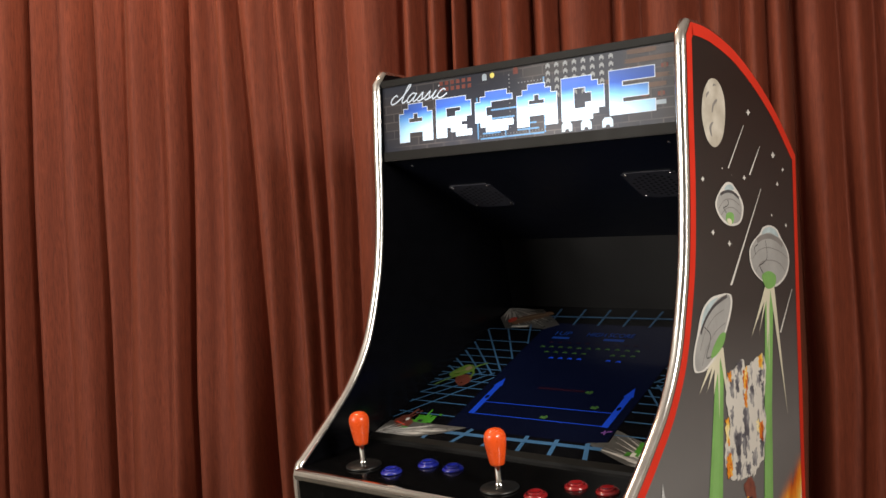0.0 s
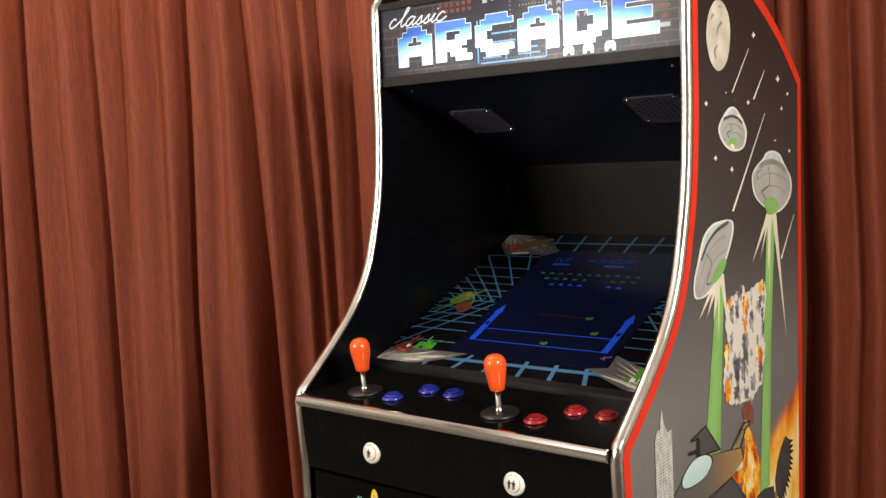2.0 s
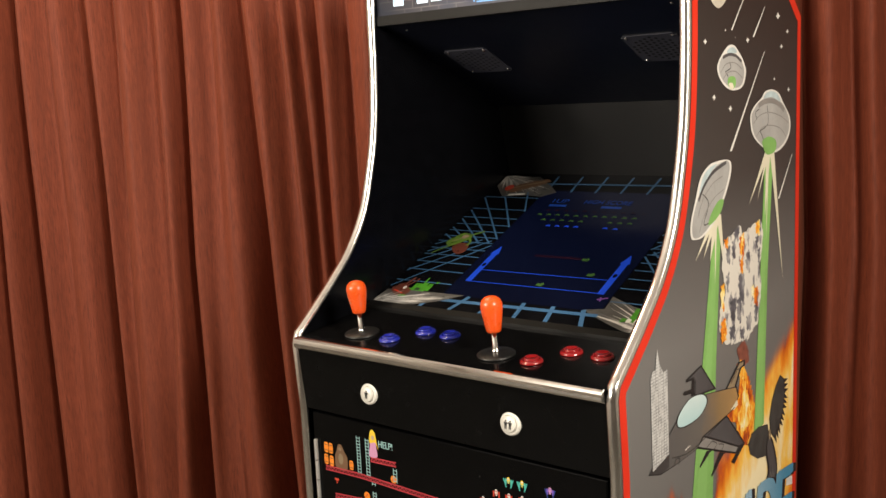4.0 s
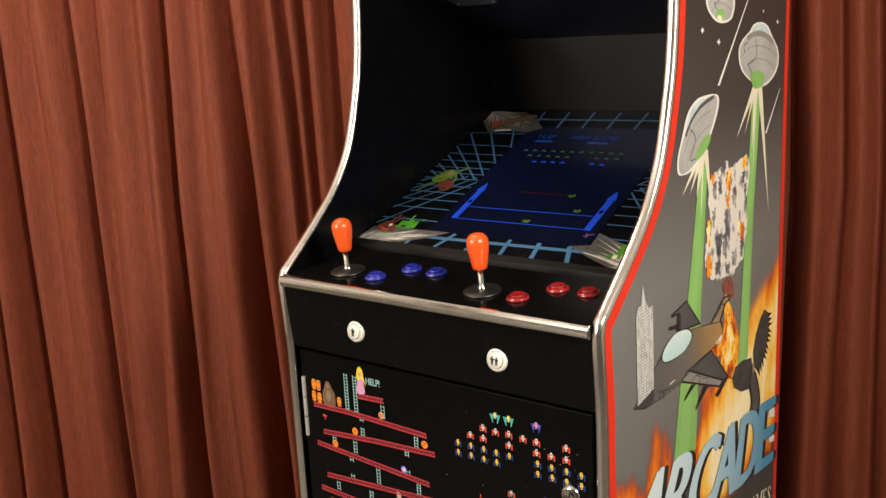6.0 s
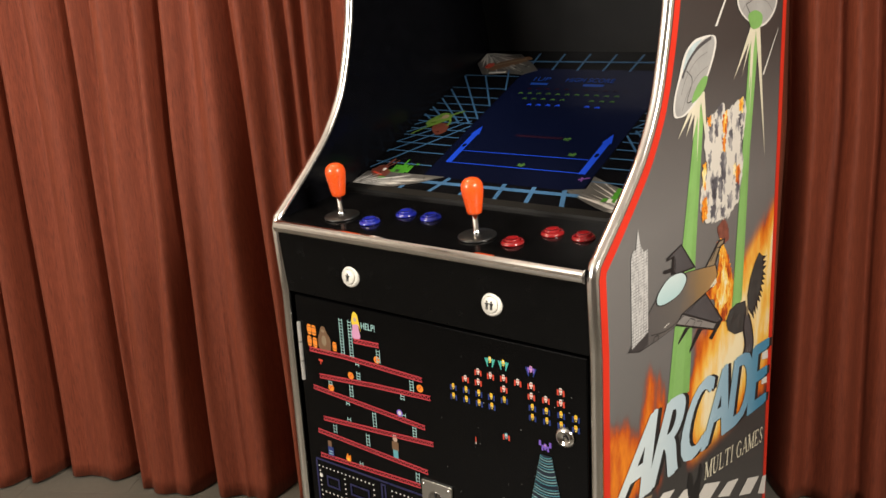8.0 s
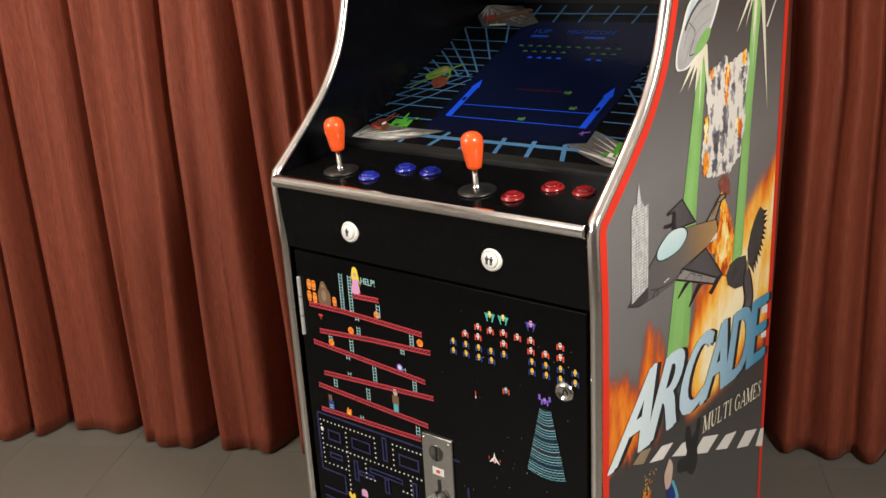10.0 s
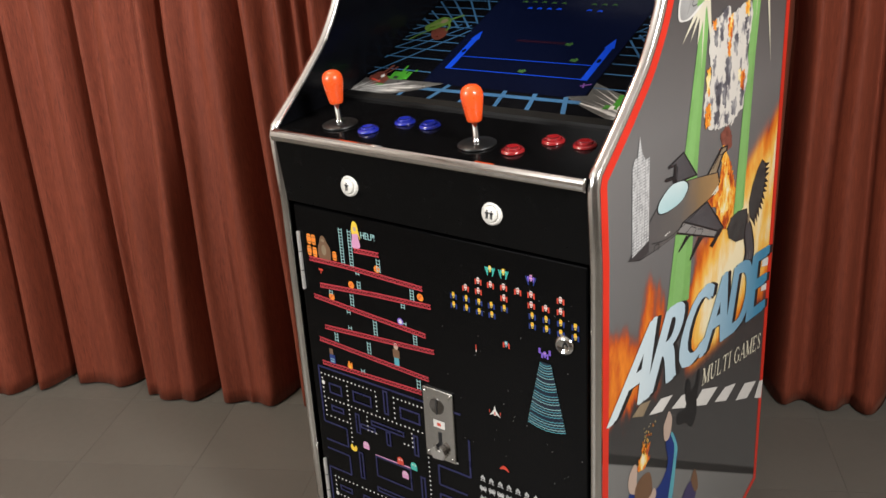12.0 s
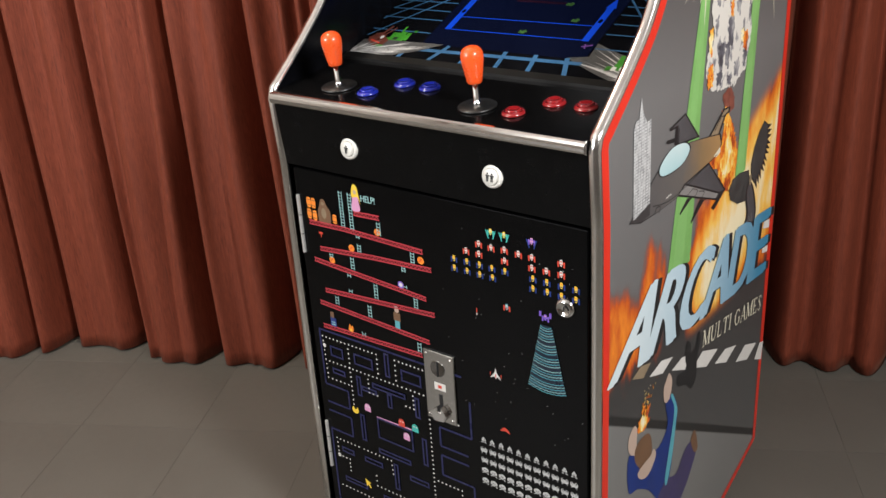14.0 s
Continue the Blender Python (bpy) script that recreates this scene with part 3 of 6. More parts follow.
art(side_r, "beam", SIDE, [
    (GREENP, 0, [(0.544, 1.285), (0.584, 1.282), (0.56, 1.076), (0.546, 0.794), (0.499, 0.785), (0.504, 0.839)]),
    (GREENL, 0, [(0.552, 1.27), (0.572, 1.27), (0.548, 1.076), (0.536, 0.793), (0.508, 0.788), (0.526, 1.076)]),
    (CREAMP, 0, [(0.555, 1.292), (0.565, 1.291), (0.552, 1.132)])], "printed green light beam")
arts(side_r, "light_ray", SIDE, [
    (CREAMP, 0, [(0.549, 1.292), (0.571, 1.289), (0.473, 1.203)]),
    (CREAMP, 0, [(0.555, 1.292), (0.565, 1.286), (0.509, 1.205)]),
    (CREAMP, 0, [(0.565, 1.291), (0.587, 1.288), (0.637, 1.044)]),
    (CREAMP, 0, [(0.549, 1.291), (0.571, 1.289), (0.545, 1.173)])], "")
arts(side_r, "light_ray", SIDE, [
    (CREAMP, 0, [(0.323, 1.204), (0.345, 1.199), (0.257, 1.139)]),
    (CREAMP, 0, [(0.327, 1.204), (0.345, 1.197), (0.286, 1.138)]),
    (CREAMP, 0, [(0.336, 1.203), (0.354, 1.2), (0.376, 1.077)]),
    (CREAMP, 0, [(0.323, 1.201), (0.349, 1.198), (0.311, 1.129)])], "")
CLOUD_EDGE = [(0.362, 1.150), (0.381, 1.158), (0.408, 1.162), (0.430, 1.172), (0.441, 1.158), (0.470, 1.161), (0.491, 1.168), (0.511, 1.169), (0.531, 1.161), (0.533, 1.122), (0.519, 1.086), (0.529, 1.046),
              (0.518, 1.009), (0.511, 0.988), (0.485, 0.978), (0.469, 0.966), (0.455, 0.973), (0.421, 0.970), (0.376, 0.982), (0.351, 1.007), (0.349, 1.042), (0.370, 1.074), (0.359, 1.105)]


def puff(y, z, w, h, mat, seed):
    """A torn blot of the explosion, taller than wide."""
    r = random.Random(seed)
    return (mat, -1, [(y + w * math.cos(a) * r.uniform(0.85, 1.15), z + h * math.sin(a) * r.uniform(0.8, 1.2)) for a in [2 * math.pi * k / 10 for k in range(10)]], 0.5 + 0.02 * seed)


PUFFS = [puff(y, z, w, h, SMOKEP, k) for k, (y, z, w, h) in enumerate(((0.418, 1.160, 0.011, 0.010), (0.384, 1.131, 0.009, 0.014), (0.407, 1.137, 0.008, 0.016), (0.469, 1.106, 0.010, 0.018), (0.441, 1.068, 0.014, 0.024), (0.382, 1.083, 0.006, 0.016),
         (0.404, 1.034, 0.013, 0.018), (0.430, 1.030, 0.011, 0.022), (0.402, 0.996, 0.013, 0.013), (0.473, 0.998, 0.013, 0.016), (0.506, 1.010, 0.009, 0.018), (0.518, 1.107, 0.006, 0.015), (0.508, 1.134, 0.006, 0.010), (0.445, 0.985, 0.010, 0.010)))]
PUFFS += [puff(y, z, w, h, mat, k + 40) for k, (y, z, w, h, mat) in enumerate(((0.376, 1.150, 0.008, 0.008, FIREP), (0.442, 1.137, 0.011, 0.020, FIREP), (0.440, 1.104, 0.008, 0.014, FIREP), (0.512, 1.158, 0.012, 0.012, YELLOWF), (0.361, 1.066, 0.008, 0.024, YELLOWF),
         (0.505, 1.040, 0.012, 0.018, FIREP), (0.490, 1.050, 0.007, 0.010, YELLOWF), (0.364, 1.008, 0.012, 0.020, FIREP), (0.372, 0.998, 0.006, 0.010, YELLOWF), (0.444, 1.145, 0.004, 0.010, YELLOWF)))]
art(side_r, "explosion_cloud", SIDE, [(CLOUDP, -1, CLOUD_EDGE)] + PUFFS, "printed white and grey explosion cloud with orange flashes")
art(side_r, "fire_plume", SIDE, [
    (SMOKER, -1, [(0.428, 0.967), (0.457, 0.967), (0.474, 0.943), (0.471, 0.926), (0.444, 0.931), (0.426, 0.946)]),
    (FIREP, -1, [(0.42, 0.935), (0.445, 0.933), (0.476, 0.894), (0.497, 0.851), (0.5, 0.813), (0.48, 0.796), (0.46, 0.779), (0.415, 0.83), (0.379, 0.855), (0.412, 0.867), (0.429, 0.884), (0.433, 0.91)]),
    (YELLOWF, -1, [(0.441, 0.912), (0.46, 0.889), (0.48, 0.847), (0.477, 0.816), (0.45, 0.81), (0.424, 0.841), (0.441, 0.858), (0.448, 0.883)])], "printed orange fire plume")
art(side_r, "moon", SIDE, [
    (MOONP, 1, [(0.3, 1.574), (0.308, 1.605), (0.328, 1.626), (0.347, 1.632), (0.369, 1.628), (0.388, 1.608), (0.392, 1.581), (0.384, 1.549), (0.367, 1.53), (0.343, 1.522), (0.319, 1.532), (0.306, 1.551)]),
    (GREYL, 1, [(0.338, 1.577), (0.343, 1.591), (0.357, 1.6), (0.361, 1.597), (0.348, 1.589), (0.343, 1.58)]),
    (GREYL, 1, [(0.331, 1.542), (0.327, 1.553), (0.336, 1.561), (0.344, 1.562), (0.335, 1.553), (0.337, 1.539)]),
    (GREYL, 1, [(0.318, 1.599), (0.32, 1.606), (0.329, 1.61), (0.329, 1.607)]),
    (GREYL, 1, [(0.345, 1.619), (0.349, 1.624), (0.36, 1.622), (0.351, 1.621)])], "pale cratered printed moon")
art(side_r, "saucer", SIDE, [
    (WHITEP, 1, [(0.341, 1.435), (0.362, 1.454), (0.385, 1.466), (0.408, 1.466), (0.429, 1.455), (0.447, 1.441), (0.457, 1.424), (0.443, 1.401), (0.405, 1.395), (0.371, 1.402), (0.347, 1.418)]),
    (STEELP, 1, [(0.348, 1.435), (0.366, 1.451), (0.408, 1.454), (0.435, 1.443), (0.449, 1.426), (0.439, 1.404), (0.408, 1.399), (0.376, 1.405), (0.352, 1.42)]),
    (GLASSP, 1, [(0.378, 1.455), (0.389, 1.462), (0.406, 1.463), (0.419, 1.456), (0.401, 1.454)]),
    (INKG, 0.005, [(0.362, 1.447), (0.387, 1.452), (0.414, 1.45), (0.438, 1.441)]),
    (INKP, 0.0016, [(0.372, 1.425), (0.393, 1.431), (0.388, 1.44)]),
    (INKP, 0.0016, [(0.372, 1.425), (0.383, 1.417)]),
    (GREYL, 0.0016, [(0.354, 1.424), (0.375, 1.437), (0.409, 1.439), (0.44, 1.429)]),
    (GREYL, 0.0016, [(0.362, 1.413), (0.383, 1.424), (0.413, 1.425), (0.442, 1.414)]),
    (GREENP, 1, [(0.383, 1.415), (0.399, 1.418), (0.413, 1.414), (0.412, 1.402), (0.396, 1.397), (0.382, 1.405)]),
    (CREAMP, 1, [(0.385, 1.406), (0.399, 1.407), (0.405, 1.4), (0.394, 1.396)])], "grey printed flying saucer with a green jet")
art(side_r, "saucer", SIDE, [
    (WHITEP, 1, [(0.476, 1.349), (0.492, 1.366), (0.526, 1.38), (0.542, 1.39), (0.575, 1.393), (0.608, 1.386), (0.63, 1.369), (0.664, 1.342), (0.666, 1.315), (0.639, 1.293), (0.59, 1.282), (0.531, 1.296), (0.487, 1.319)]),
    (STEELP, 1, [(0.481, 1.349), (0.497, 1.364), (0.526, 1.376), (0.574, 1.38), (0.624, 1.368), (0.658, 1.342), (0.66, 1.317), (0.633, 1.296), (0.587, 1.286), (0.533, 1.298), (0.493, 1.32)]),
    (GLASSP, 1, [(0.536, 1.378), (0.547, 1.387), (0.574, 1.39), (0.602, 1.384), (0.616, 1.371), (0.574, 1.38)]),
    (GREYL, 0.009, [(0.512, 1.367), (0.541, 1.373), (0.577, 1.373), (0.61, 1.366), (0.635, 1.355)]),
    (INKP, 0.0016, [(0.519, 1.324), (0.556, 1.335), (0.552, 1.366)]),
    (INKP, 0.0016, [(0.519, 1.324), (0.539, 1.307)]),
    (GREYL, 0.0016, [(0.488, 1.337), (0.517, 1.35), (0.562, 1.354), (0.618, 1.345), (0.658, 1.331)]),
    (GREYL, 0.0016, [(0.503, 1.315), (0.529, 1.329), (0.572, 1.331), (0.617, 1.323), (0.645, 1.307)]),
    (INKP, 0.0016, [(0.504, 1.344), (0.499, 1.356), (0.515, 1.361)]),
    (GREENP, 1, [(0.531, 1.307), (0.563, 1.312), (0.596, 1.302), (0.59, 1.284), (0.554, 1.281), (0.536, 1.293)])], "grey printed flying saucer with a green jet")
art(side_r, "saucer", SIDE, [
    (WHITEP, 1, [(0.242, 1.177), (0.241, 1.201), (0.256, 1.23), (0.276, 1.265), (0.307, 1.282), (0.337, 1.286), (0.375, 1.286), (0.394, 1.28), (0.393, 1.26), (0.368, 1.225), (0.331, 1.192), (0.289, 1.174), (0.262, 1.172)]),
    (STEELP, 1, [(0.248, 1.179), (0.247, 1.2), (0.262, 1.228), (0.293, 1.26), (0.335, 1.279), (0.373, 1.284), (0.387, 1.279), (0.386, 1.262), (0.362, 1.227), (0.325, 1.195), (0.287, 1.178), (0.264, 1.174)]),
    (GLASSP, 1, [(0.271, 1.241), (0.285, 1.265), (0.309, 1.278), (0.339, 1.282), (0.317, 1.272), (0.288, 1.251)]),
    (INKG, 0.006, [(0.269, 1.231), (0.291, 1.253), (0.326, 1.271), (0.375, 1.282)]),
    (INKP, 0.0016, [(0.284, 1.24), (0.306, 1.223), (0.288, 1.193), (0.307, 1.192)]),
    (GREYL, 0.0016, [(0.266, 1.206), (0.285, 1.231), (0.32, 1.252), (0.361, 1.261)]),
    (GREYL, 0.0016, [(0.271, 1.181), (0.289, 1.205), (0.324, 1.228), (0.364, 1.239)]),
    (GREENP, 1, [(0.364, 1.222), (0.343, 1.223), (0.316, 1.206), (0.305, 1.189), (0.327, 1.192), (0.354, 1.205)])], "grey printed flying saucer tilted with a green jet")
arts(side_r, "shooting_star", SIDE, [
    (WHITEP, 0, [(0.468, 1.565), (0.47, 1.565), (0.4, 1.49), (0.395, 1.49)]),
    (WHITEP, 0, [(0.538, 1.532), (0.54, 1.532), (0.492, 1.481), (0.485, 1.481)]),
    (WHITEP, 0, [(0.538, 1.458), (0.54, 1.458), (0.399, 1.298), (0.39, 1.298)]),
    (WHITEP, 0, [(0.679, 1.273), (0.681, 1.273), (0.616, 1.197), (0.609, 1.198)])], "")
arts(side_r, "star", SIDE, [
    (WHITEP, 0, [(0.49, 1.594), (0.494, 1.59), (0.5, 1.589), (0.494, 1.586), (0.49, 1.582), (0.486, 1.586), (0.48, 1.587), (0.486, 1.589)]),
    (WHITEP, 0, [(0.601, 1.526), (0.606, 1.521), (0.612, 1.52), (0.606, 1.517), (0.601, 1.513), (0.596, 1.517), (0.59, 1.519), (0.596, 1.52)]),
    (WHITEP, 0, [(0.649, 1.498), (0.652, 1.495), (0.656, 1.495), (0.652, 1.493), (0.648, 1.49), (0.645, 1.493), (0.642, 1.494), (0.646, 1.495)]),
    (WHITEP, 0, [(0.296, 1.475), (0.299, 1.472), (0.302, 1.471), (0.299, 1.469), (0.296, 1.466), (0.293, 1.469), (0.289, 1.47), (0.293, 1.472)]),
    (WHITEP, 0, [(0.464, 1.48), (0.467, 1.477), (0.471, 1.476), (0.467, 1.474), (0.463, 1.471), (0.46, 1.474), (0.456, 1.475), (0.46, 1.477)]),
    (WHITEP, 0, [(0.619, 1.472), (0.622, 1.468), (0.627, 1.467), (0.622, 1.466), (0.619, 1.463), (0.615, 1.466), (0.611, 1.467), (0.615, 1.468)]),
    (WHITEP, 0, [(0.329, 1.391), (0.332, 1.387), (0.336, 1.386), (0.332, 1.385), (0.328, 1.381), (0.325, 1.385), (0.321, 1.386), (0.325, 1.388)]),
    (WHITEP, 0, [(0.393, 1.372), (0.396, 1.367), (0.401, 1.366), (0.396, 1.365), (0.392, 1.361), (0.389, 1.365), (0.384, 1.367), (0.389, 1.368)]),
    (WHITEP, 0, [(0.372, 1.491), (0.374, 1.49), (0.375, 1.489), (0.374, 1.489), (0.372, 1.487), (0.371, 1.488), (0.369, 1.489), (0.371, 1.489)]),
    (WHITEP, 0, [(0.411, 1.48), (0.412, 1.479), (0.413, 1.479), (0.412, 1.479), (0.411, 1.478), (0.41, 1.479), (0.409, 1.479), (0.41, 1.479)]),
    (WHITEP, 0, [(0.657, 1.396), (0.66, 1.392), (0.664, 1.391), (0.66, 1.39), (0.657, 1.387), (0.654, 1.39), (0.65, 1.392), (0.654, 1.392)]),
    (WHITEP, 0, [(0.586, 1.414), (0.588, 1.411), (0.591, 1.411), (0.588, 1.41), (0.586, 1.408), (0.584, 1.41), (0.582, 1.411), (0.584, 1.412)])], "")
art(side_r, "skyscraper", SIDE, [
    (TOWERP, 0, [(0.107, 0.850), (0.103, 0.99), (0.11, 1.001), (0.119, 1.001), (0.122, 1.017), (0.125, 1.032), (0.129, 1.017), (0.133, 1.006), (0.144, 0.991), (0.157, 0.993), (0.160, 0.860)])], "printed pale skyscraper")
art(side_r, "jet", SIDE, [
    (INKP, 0, [(0.21, 0.94), (0.215, 0.943), (0.241, 0.94), (0.24, 0.933), (0.218, 0.936)]),
    (INKP, 0, [(0.221, 0.96), (0.277, 0.97), (0.335, 0.915), (0.257, 0.923), (0.24, 0.929), (0.243, 0.954), (0.224, 0.955)]),
    (INKG, 0, [(0.23, 0.958), (0.276, 0.967), (0.325, 0.919), (0.26, 0.926), (0.251, 0.931), (0.252, 0.957)]),
    (INKP, 0, [(0.363, 0.899), (0.428, 0.938), (0.457, 0.935), (0.456, 0.925), (0.44, 0.924), (0.417, 0.896)]),
    (TANP, 0, [(0.371, 0.899), (0.432, 0.934), (0.45, 0.933), (0.448, 0.928), (0.433, 0.926), (0.411, 0.899)]),
    (INKP, 0, [(0.094, 0.849), (0.15, 0.884), (0.186, 0.904), (0.241, 0.921), (0.3, 0.917), (0.375, 0.905), (0.421, 0.897), (0.43, 0.877), (0.411, 0.861), (0.375, 0.858), (0.285, 0.85), (0.259, 0.836), (0.19, 0.835), (0.132, 0.837)]),
    (JETP, 0, [(0.097, 0.85), (0.152, 0.883), (0.188, 0.903), (0.241, 0.919), (0.299, 0.916), (0.371, 0.904), (0.416, 0.896), (0.425, 0.877), (0.407, 0.861), (0.372, 0.858), (0.285, 0.851), (0.259, 0.837), (0.192, 0.836), (0.135, 0.839)]),
    (CREAMP, 0, [(0.395, 0.863), (0.422, 0.873), (0.425, 0.863), (0.409, 0.859)]),
    (INKN, 0, [(0.097, 0.849), (0.151, 0.881), (0.162, 0.865), (0.161, 0.84), (0.132, 0.839)]),
    (INKP, 1, [(0.189, 0.894), (0.191, 0.91), (0.23, 0.926), (0.272, 0.924), (0.296, 0.915), (0.299, 0.901), (0.271, 0.887), (0.219, 0.885)]),
    (CANOPYP, 1, [(0.193, 0.894), (0.195, 0.91), (0.231, 0.925), (0.27, 0.923), (0.292, 0.914), (0.295, 0.901), (0.269, 0.888), (0.221, 0.887)]),
    (INKP, 0, [(0.317, 0.816), (0.309, 0.815), (0.271, 0.801), (0.269, 0.805), (0.296, 0.822)]),
    (INKP, 0, [(0.372, 0.794), (0.363, 0.794), (0.316, 0.77), (0.314, 0.775), (0.348, 0.803)]),
    (INKP, 0, [(0.28, 0.851), (0.377, 0.859), (0.457, 0.785), (0.41, 0.762), (0.397, 0.77), (0.417, 0.778), (0.257, 0.838), (0.264, 0.84)]),
    (INKG, 0, [(0.289, 0.85), (0.377, 0.855), (0.449, 0.787), (0.429, 0.789)]),
    (GREYL, 0, [(0.285, 0.848), (0.425, 0.787), (0.414, 0.782), (0.264, 0.839)]),
    (INKP, 0.0016, [(0.316, 0.832), (0.295, 0.827)]), (INKP, 0.0016, [(0.316, 0.832), (0.336, 0.822), (0.325, 0.815)]), (INKP, 0.0016, [(0.342, 0.819), (0.364, 0.811), (0.354, 0.804)]),
    (INKP, 0.0014, [(0.17, 0.851), (0.247, 0.841), (0.411, 0.863)]),
    (INKP, 0.0016, [(0.179, 0.835), (0.182, 0.844), (0.196, 0.842), (0.193, 0.833)]),
    (WHITEP, 0.0022, [(0.216, 0.849), (0.222, 0.849)]), (WHITEP, 0.0022, [(0.223, 0.85), (0.228, 0.85)]), (WHITEP, 0.0022, [(0.23, 0.85), (0.234, 0.85)]),
    (INKP, 0.0016, [(0.394, 0.909), (0.418, 0.925)]), (INKP, 0.0016, [(0.41, 0.929), (0.439, 0.923)]), (INKP, 0.0016, [(0.254, 0.952), (0.253, 0.93)])], "printed grey and tan fighter jet")
FEATHER = plain("print_feather", (0.045, 0.047, 0.046), 0.4, vary=0.35, scale=40)


def wing(line, teeth, reach):
    """A wing's outline with a row of feather tips along its trailing edge, between the given points."""
    out = []
    for k, (a, b) in enumerate(zip(line, line[1:] + line[:1])):
        out.append(a)
        if k in teeth:
            p, q = Vector(a), Vector(b)
            n = max(2, round((q - p).length / 0.011))
            d = (q - p).normalized()
            o = Vector((d.y, -d.x)) * -reach
            for m in range(n):
                out += [tuple(p.lerp(q, (m + 0.75) / n) + o), tuple(p.lerp(q, (m + 0.95) / n))]
    return out


WING_A = [(0.628, 0.864), (0.648, 0.852), (0.652, 0.821), (0.644, 0.794), (0.627, 0.769), (0.599, 0.750), (0.579, 0.767), (0.574, 0.795), (0.586, 0.825), (0.606, 0.849)]
WING_B = [(0.565, 0.787), (0.520, 0.795), (0.486, 0.792), (0.470, 0.778), (0.480, 0.755), (0.518, 0.734), (0.561, 0.726), (0.579, 0.744)]
art(side_r, "winged_emblem", SIDE, [
    (INKP, 0, wing(WING_A, (1, 2, 3, 4), 0.020)), (FEATHER, 0, [(y * 0.94 + 0.0366, z * 0.96 + 0.0324) for y, z in WING_A]),
    (INKP, 0, wing(WING_B, (2, 3, 4, 5), 0.020)), (FEATHER, 0, [(y * 0.93 + 0.0366, z * 0.94 + 0.0458) for y, z in WING_B]),
    (INKP, 1, [(0.566, 0.763), (0.592, 0.748), (0.616, 0.693), (0.608, 0.660), (0.589, 0.648), (0.554, 0.668), (0.568, 0.697), (0.556, 0.736)]),
    (INKG, 1, [(0.570, 0.757), (0.588, 0.744), (0.609, 0.693), (0.602, 0.666), (0.588, 0.655), (0.562, 0.671), (0.575, 0.697), (0.563, 0.736)]),
    (TANP, 1, [(0.571, 0.772), (0.580, 0.772), (0.581, 0.757), (0.573, 0.755)]),
    (GREYL, 0.0016, [(0.580, 0.690), (0.590, 0.668)]), (GREYL, 0.0016, [(0.592, 0.692), (0.596, 0.670)])], "printed dark winged shape")
arts(side_r, "warning_stripe", SIDE, [
    (TANP, 0, [(0.115, 0.573), (0.144, 0.583), (0.181, 0.572), (0.155, 0.555)]),
    (WHITEP, 0, [(0.176, 0.546), (0.221, 0.555), (0.266, 0.54), (0.227, 0.527)]),
    (WHITEP, 0, [(0.263, 0.514), (0.303, 0.52), (0.337, 0.51), (0.32, 0.487)]),
    (WHITEP, 0, [(0.354, 0.473), (0.395, 0.488), (0.468, 0.458), (0.417, 0.444)]),
    (WHITEP, 0, [(0.457, 0.43), (0.505, 0.439), (0.562, 0.42), (0.515, 0.404)]),
    (WHITEP, 0, [(0.566, 0.379), (0.612, 0.396), (0.678, 0.37), (0.63, 0.353)]),
    (WHITEP, 0, [(0.674, 0.331), (0.698, 0.36), (0.719, 0.353), (0.715, 0.311)])], "white slanted warning stripe")
art(side_r, "dark_shape", SIDE, [
    (INKP, 1, [(0.325, 0.543), (0.34, 0.528), (0.342, 0.511), (0.363, 0.515), (0.373, 0.54), (0.382, 0.52), (0.37, 0.485), (0.371, 0.45), (0.352, 0.432), (0.327, 0.453), (0.293, 0.467), (0.291, 0.49), (0.325, 0.485), (0.318, 0.511)])], "")
art(side_r, "painted_figure", SIDE, [
    (NAVYP, 1, [(0.11, 0.428), (0.111, 0.354), (0.145, 0.339), (0.189, 0.308), (0.237, 0.257), (0.272, 0.287), (0.288, 0.372), (0.294, 0.421), (0.27, 0.463), (0.245, 0.455), (0.256, 0.407), (0.222, 0.379), (0.171, 0.398)]),
    (PURPP, 1, [(0.226, 0.257), (0.258, 0.286), (0.302, 0.273), (0.333, 0.302), (0.362, 0.308), (0.391, 0.281), (0.376, 0.248), (0.337, 0.206), (0.305, 0.201)]),
    (SKYP, 1, [(0.263, 0.276), (0.282, 0.333), (0.291, 0.395), (0.294, 0.421), (0.272, 0.462), (0.265, 0.46), (0.281, 0.428), (0.276, 0.386), (0.265, 0.343), (0.253, 0.289)]),
    (SKINP, 1, [(0.24, 0.462), (0.234, 0.491), (0.244, 0.506), (0.254, 0.514), (0.267, 0.494), (0.264, 0.47), (0.256, 0.458)]),
    (SKINP, 1, [(0.118, 0.425), (0.106, 0.445), (0.109, 0.466), (0.126, 0.478), (0.137, 0.466), (0.136, 0.439), (0.141, 0.416)]),
    (BROWNP, 1, [(0.134, 0.4), (0.132, 0.429), (0.157, 0.438), (0.184, 0.43), (0.195, 0.398), (0.19, 0.371), (0.169, 0.361)]),
    (SKINP, 1, [(0.143, 0.373), (0.168, 0.379), (0.189, 0.38), (0.202, 0.388), (0.212, 0.37), (0.195, 0.35), (0.174, 0.345), (0.152, 0.356)]),
    (BROWNP, 1, [(0.362, 0.308), (0.371, 0.325), (0.381, 0.322), (0.396, 0.277), (0.381, 0.273)])], "plain painted shape in blue, purple and tan")
rnd = random.Random(21)
SPARKS = [(0.148 + 0.036 * t + rnd.uniform(-0.5, 0.5) * 0.05 * t, 0.455 + 0.075 * t, 0.0035 * (1.3 - t)) for t in [rnd.uniform(0.25, 1.0) for _ in range(34)]]
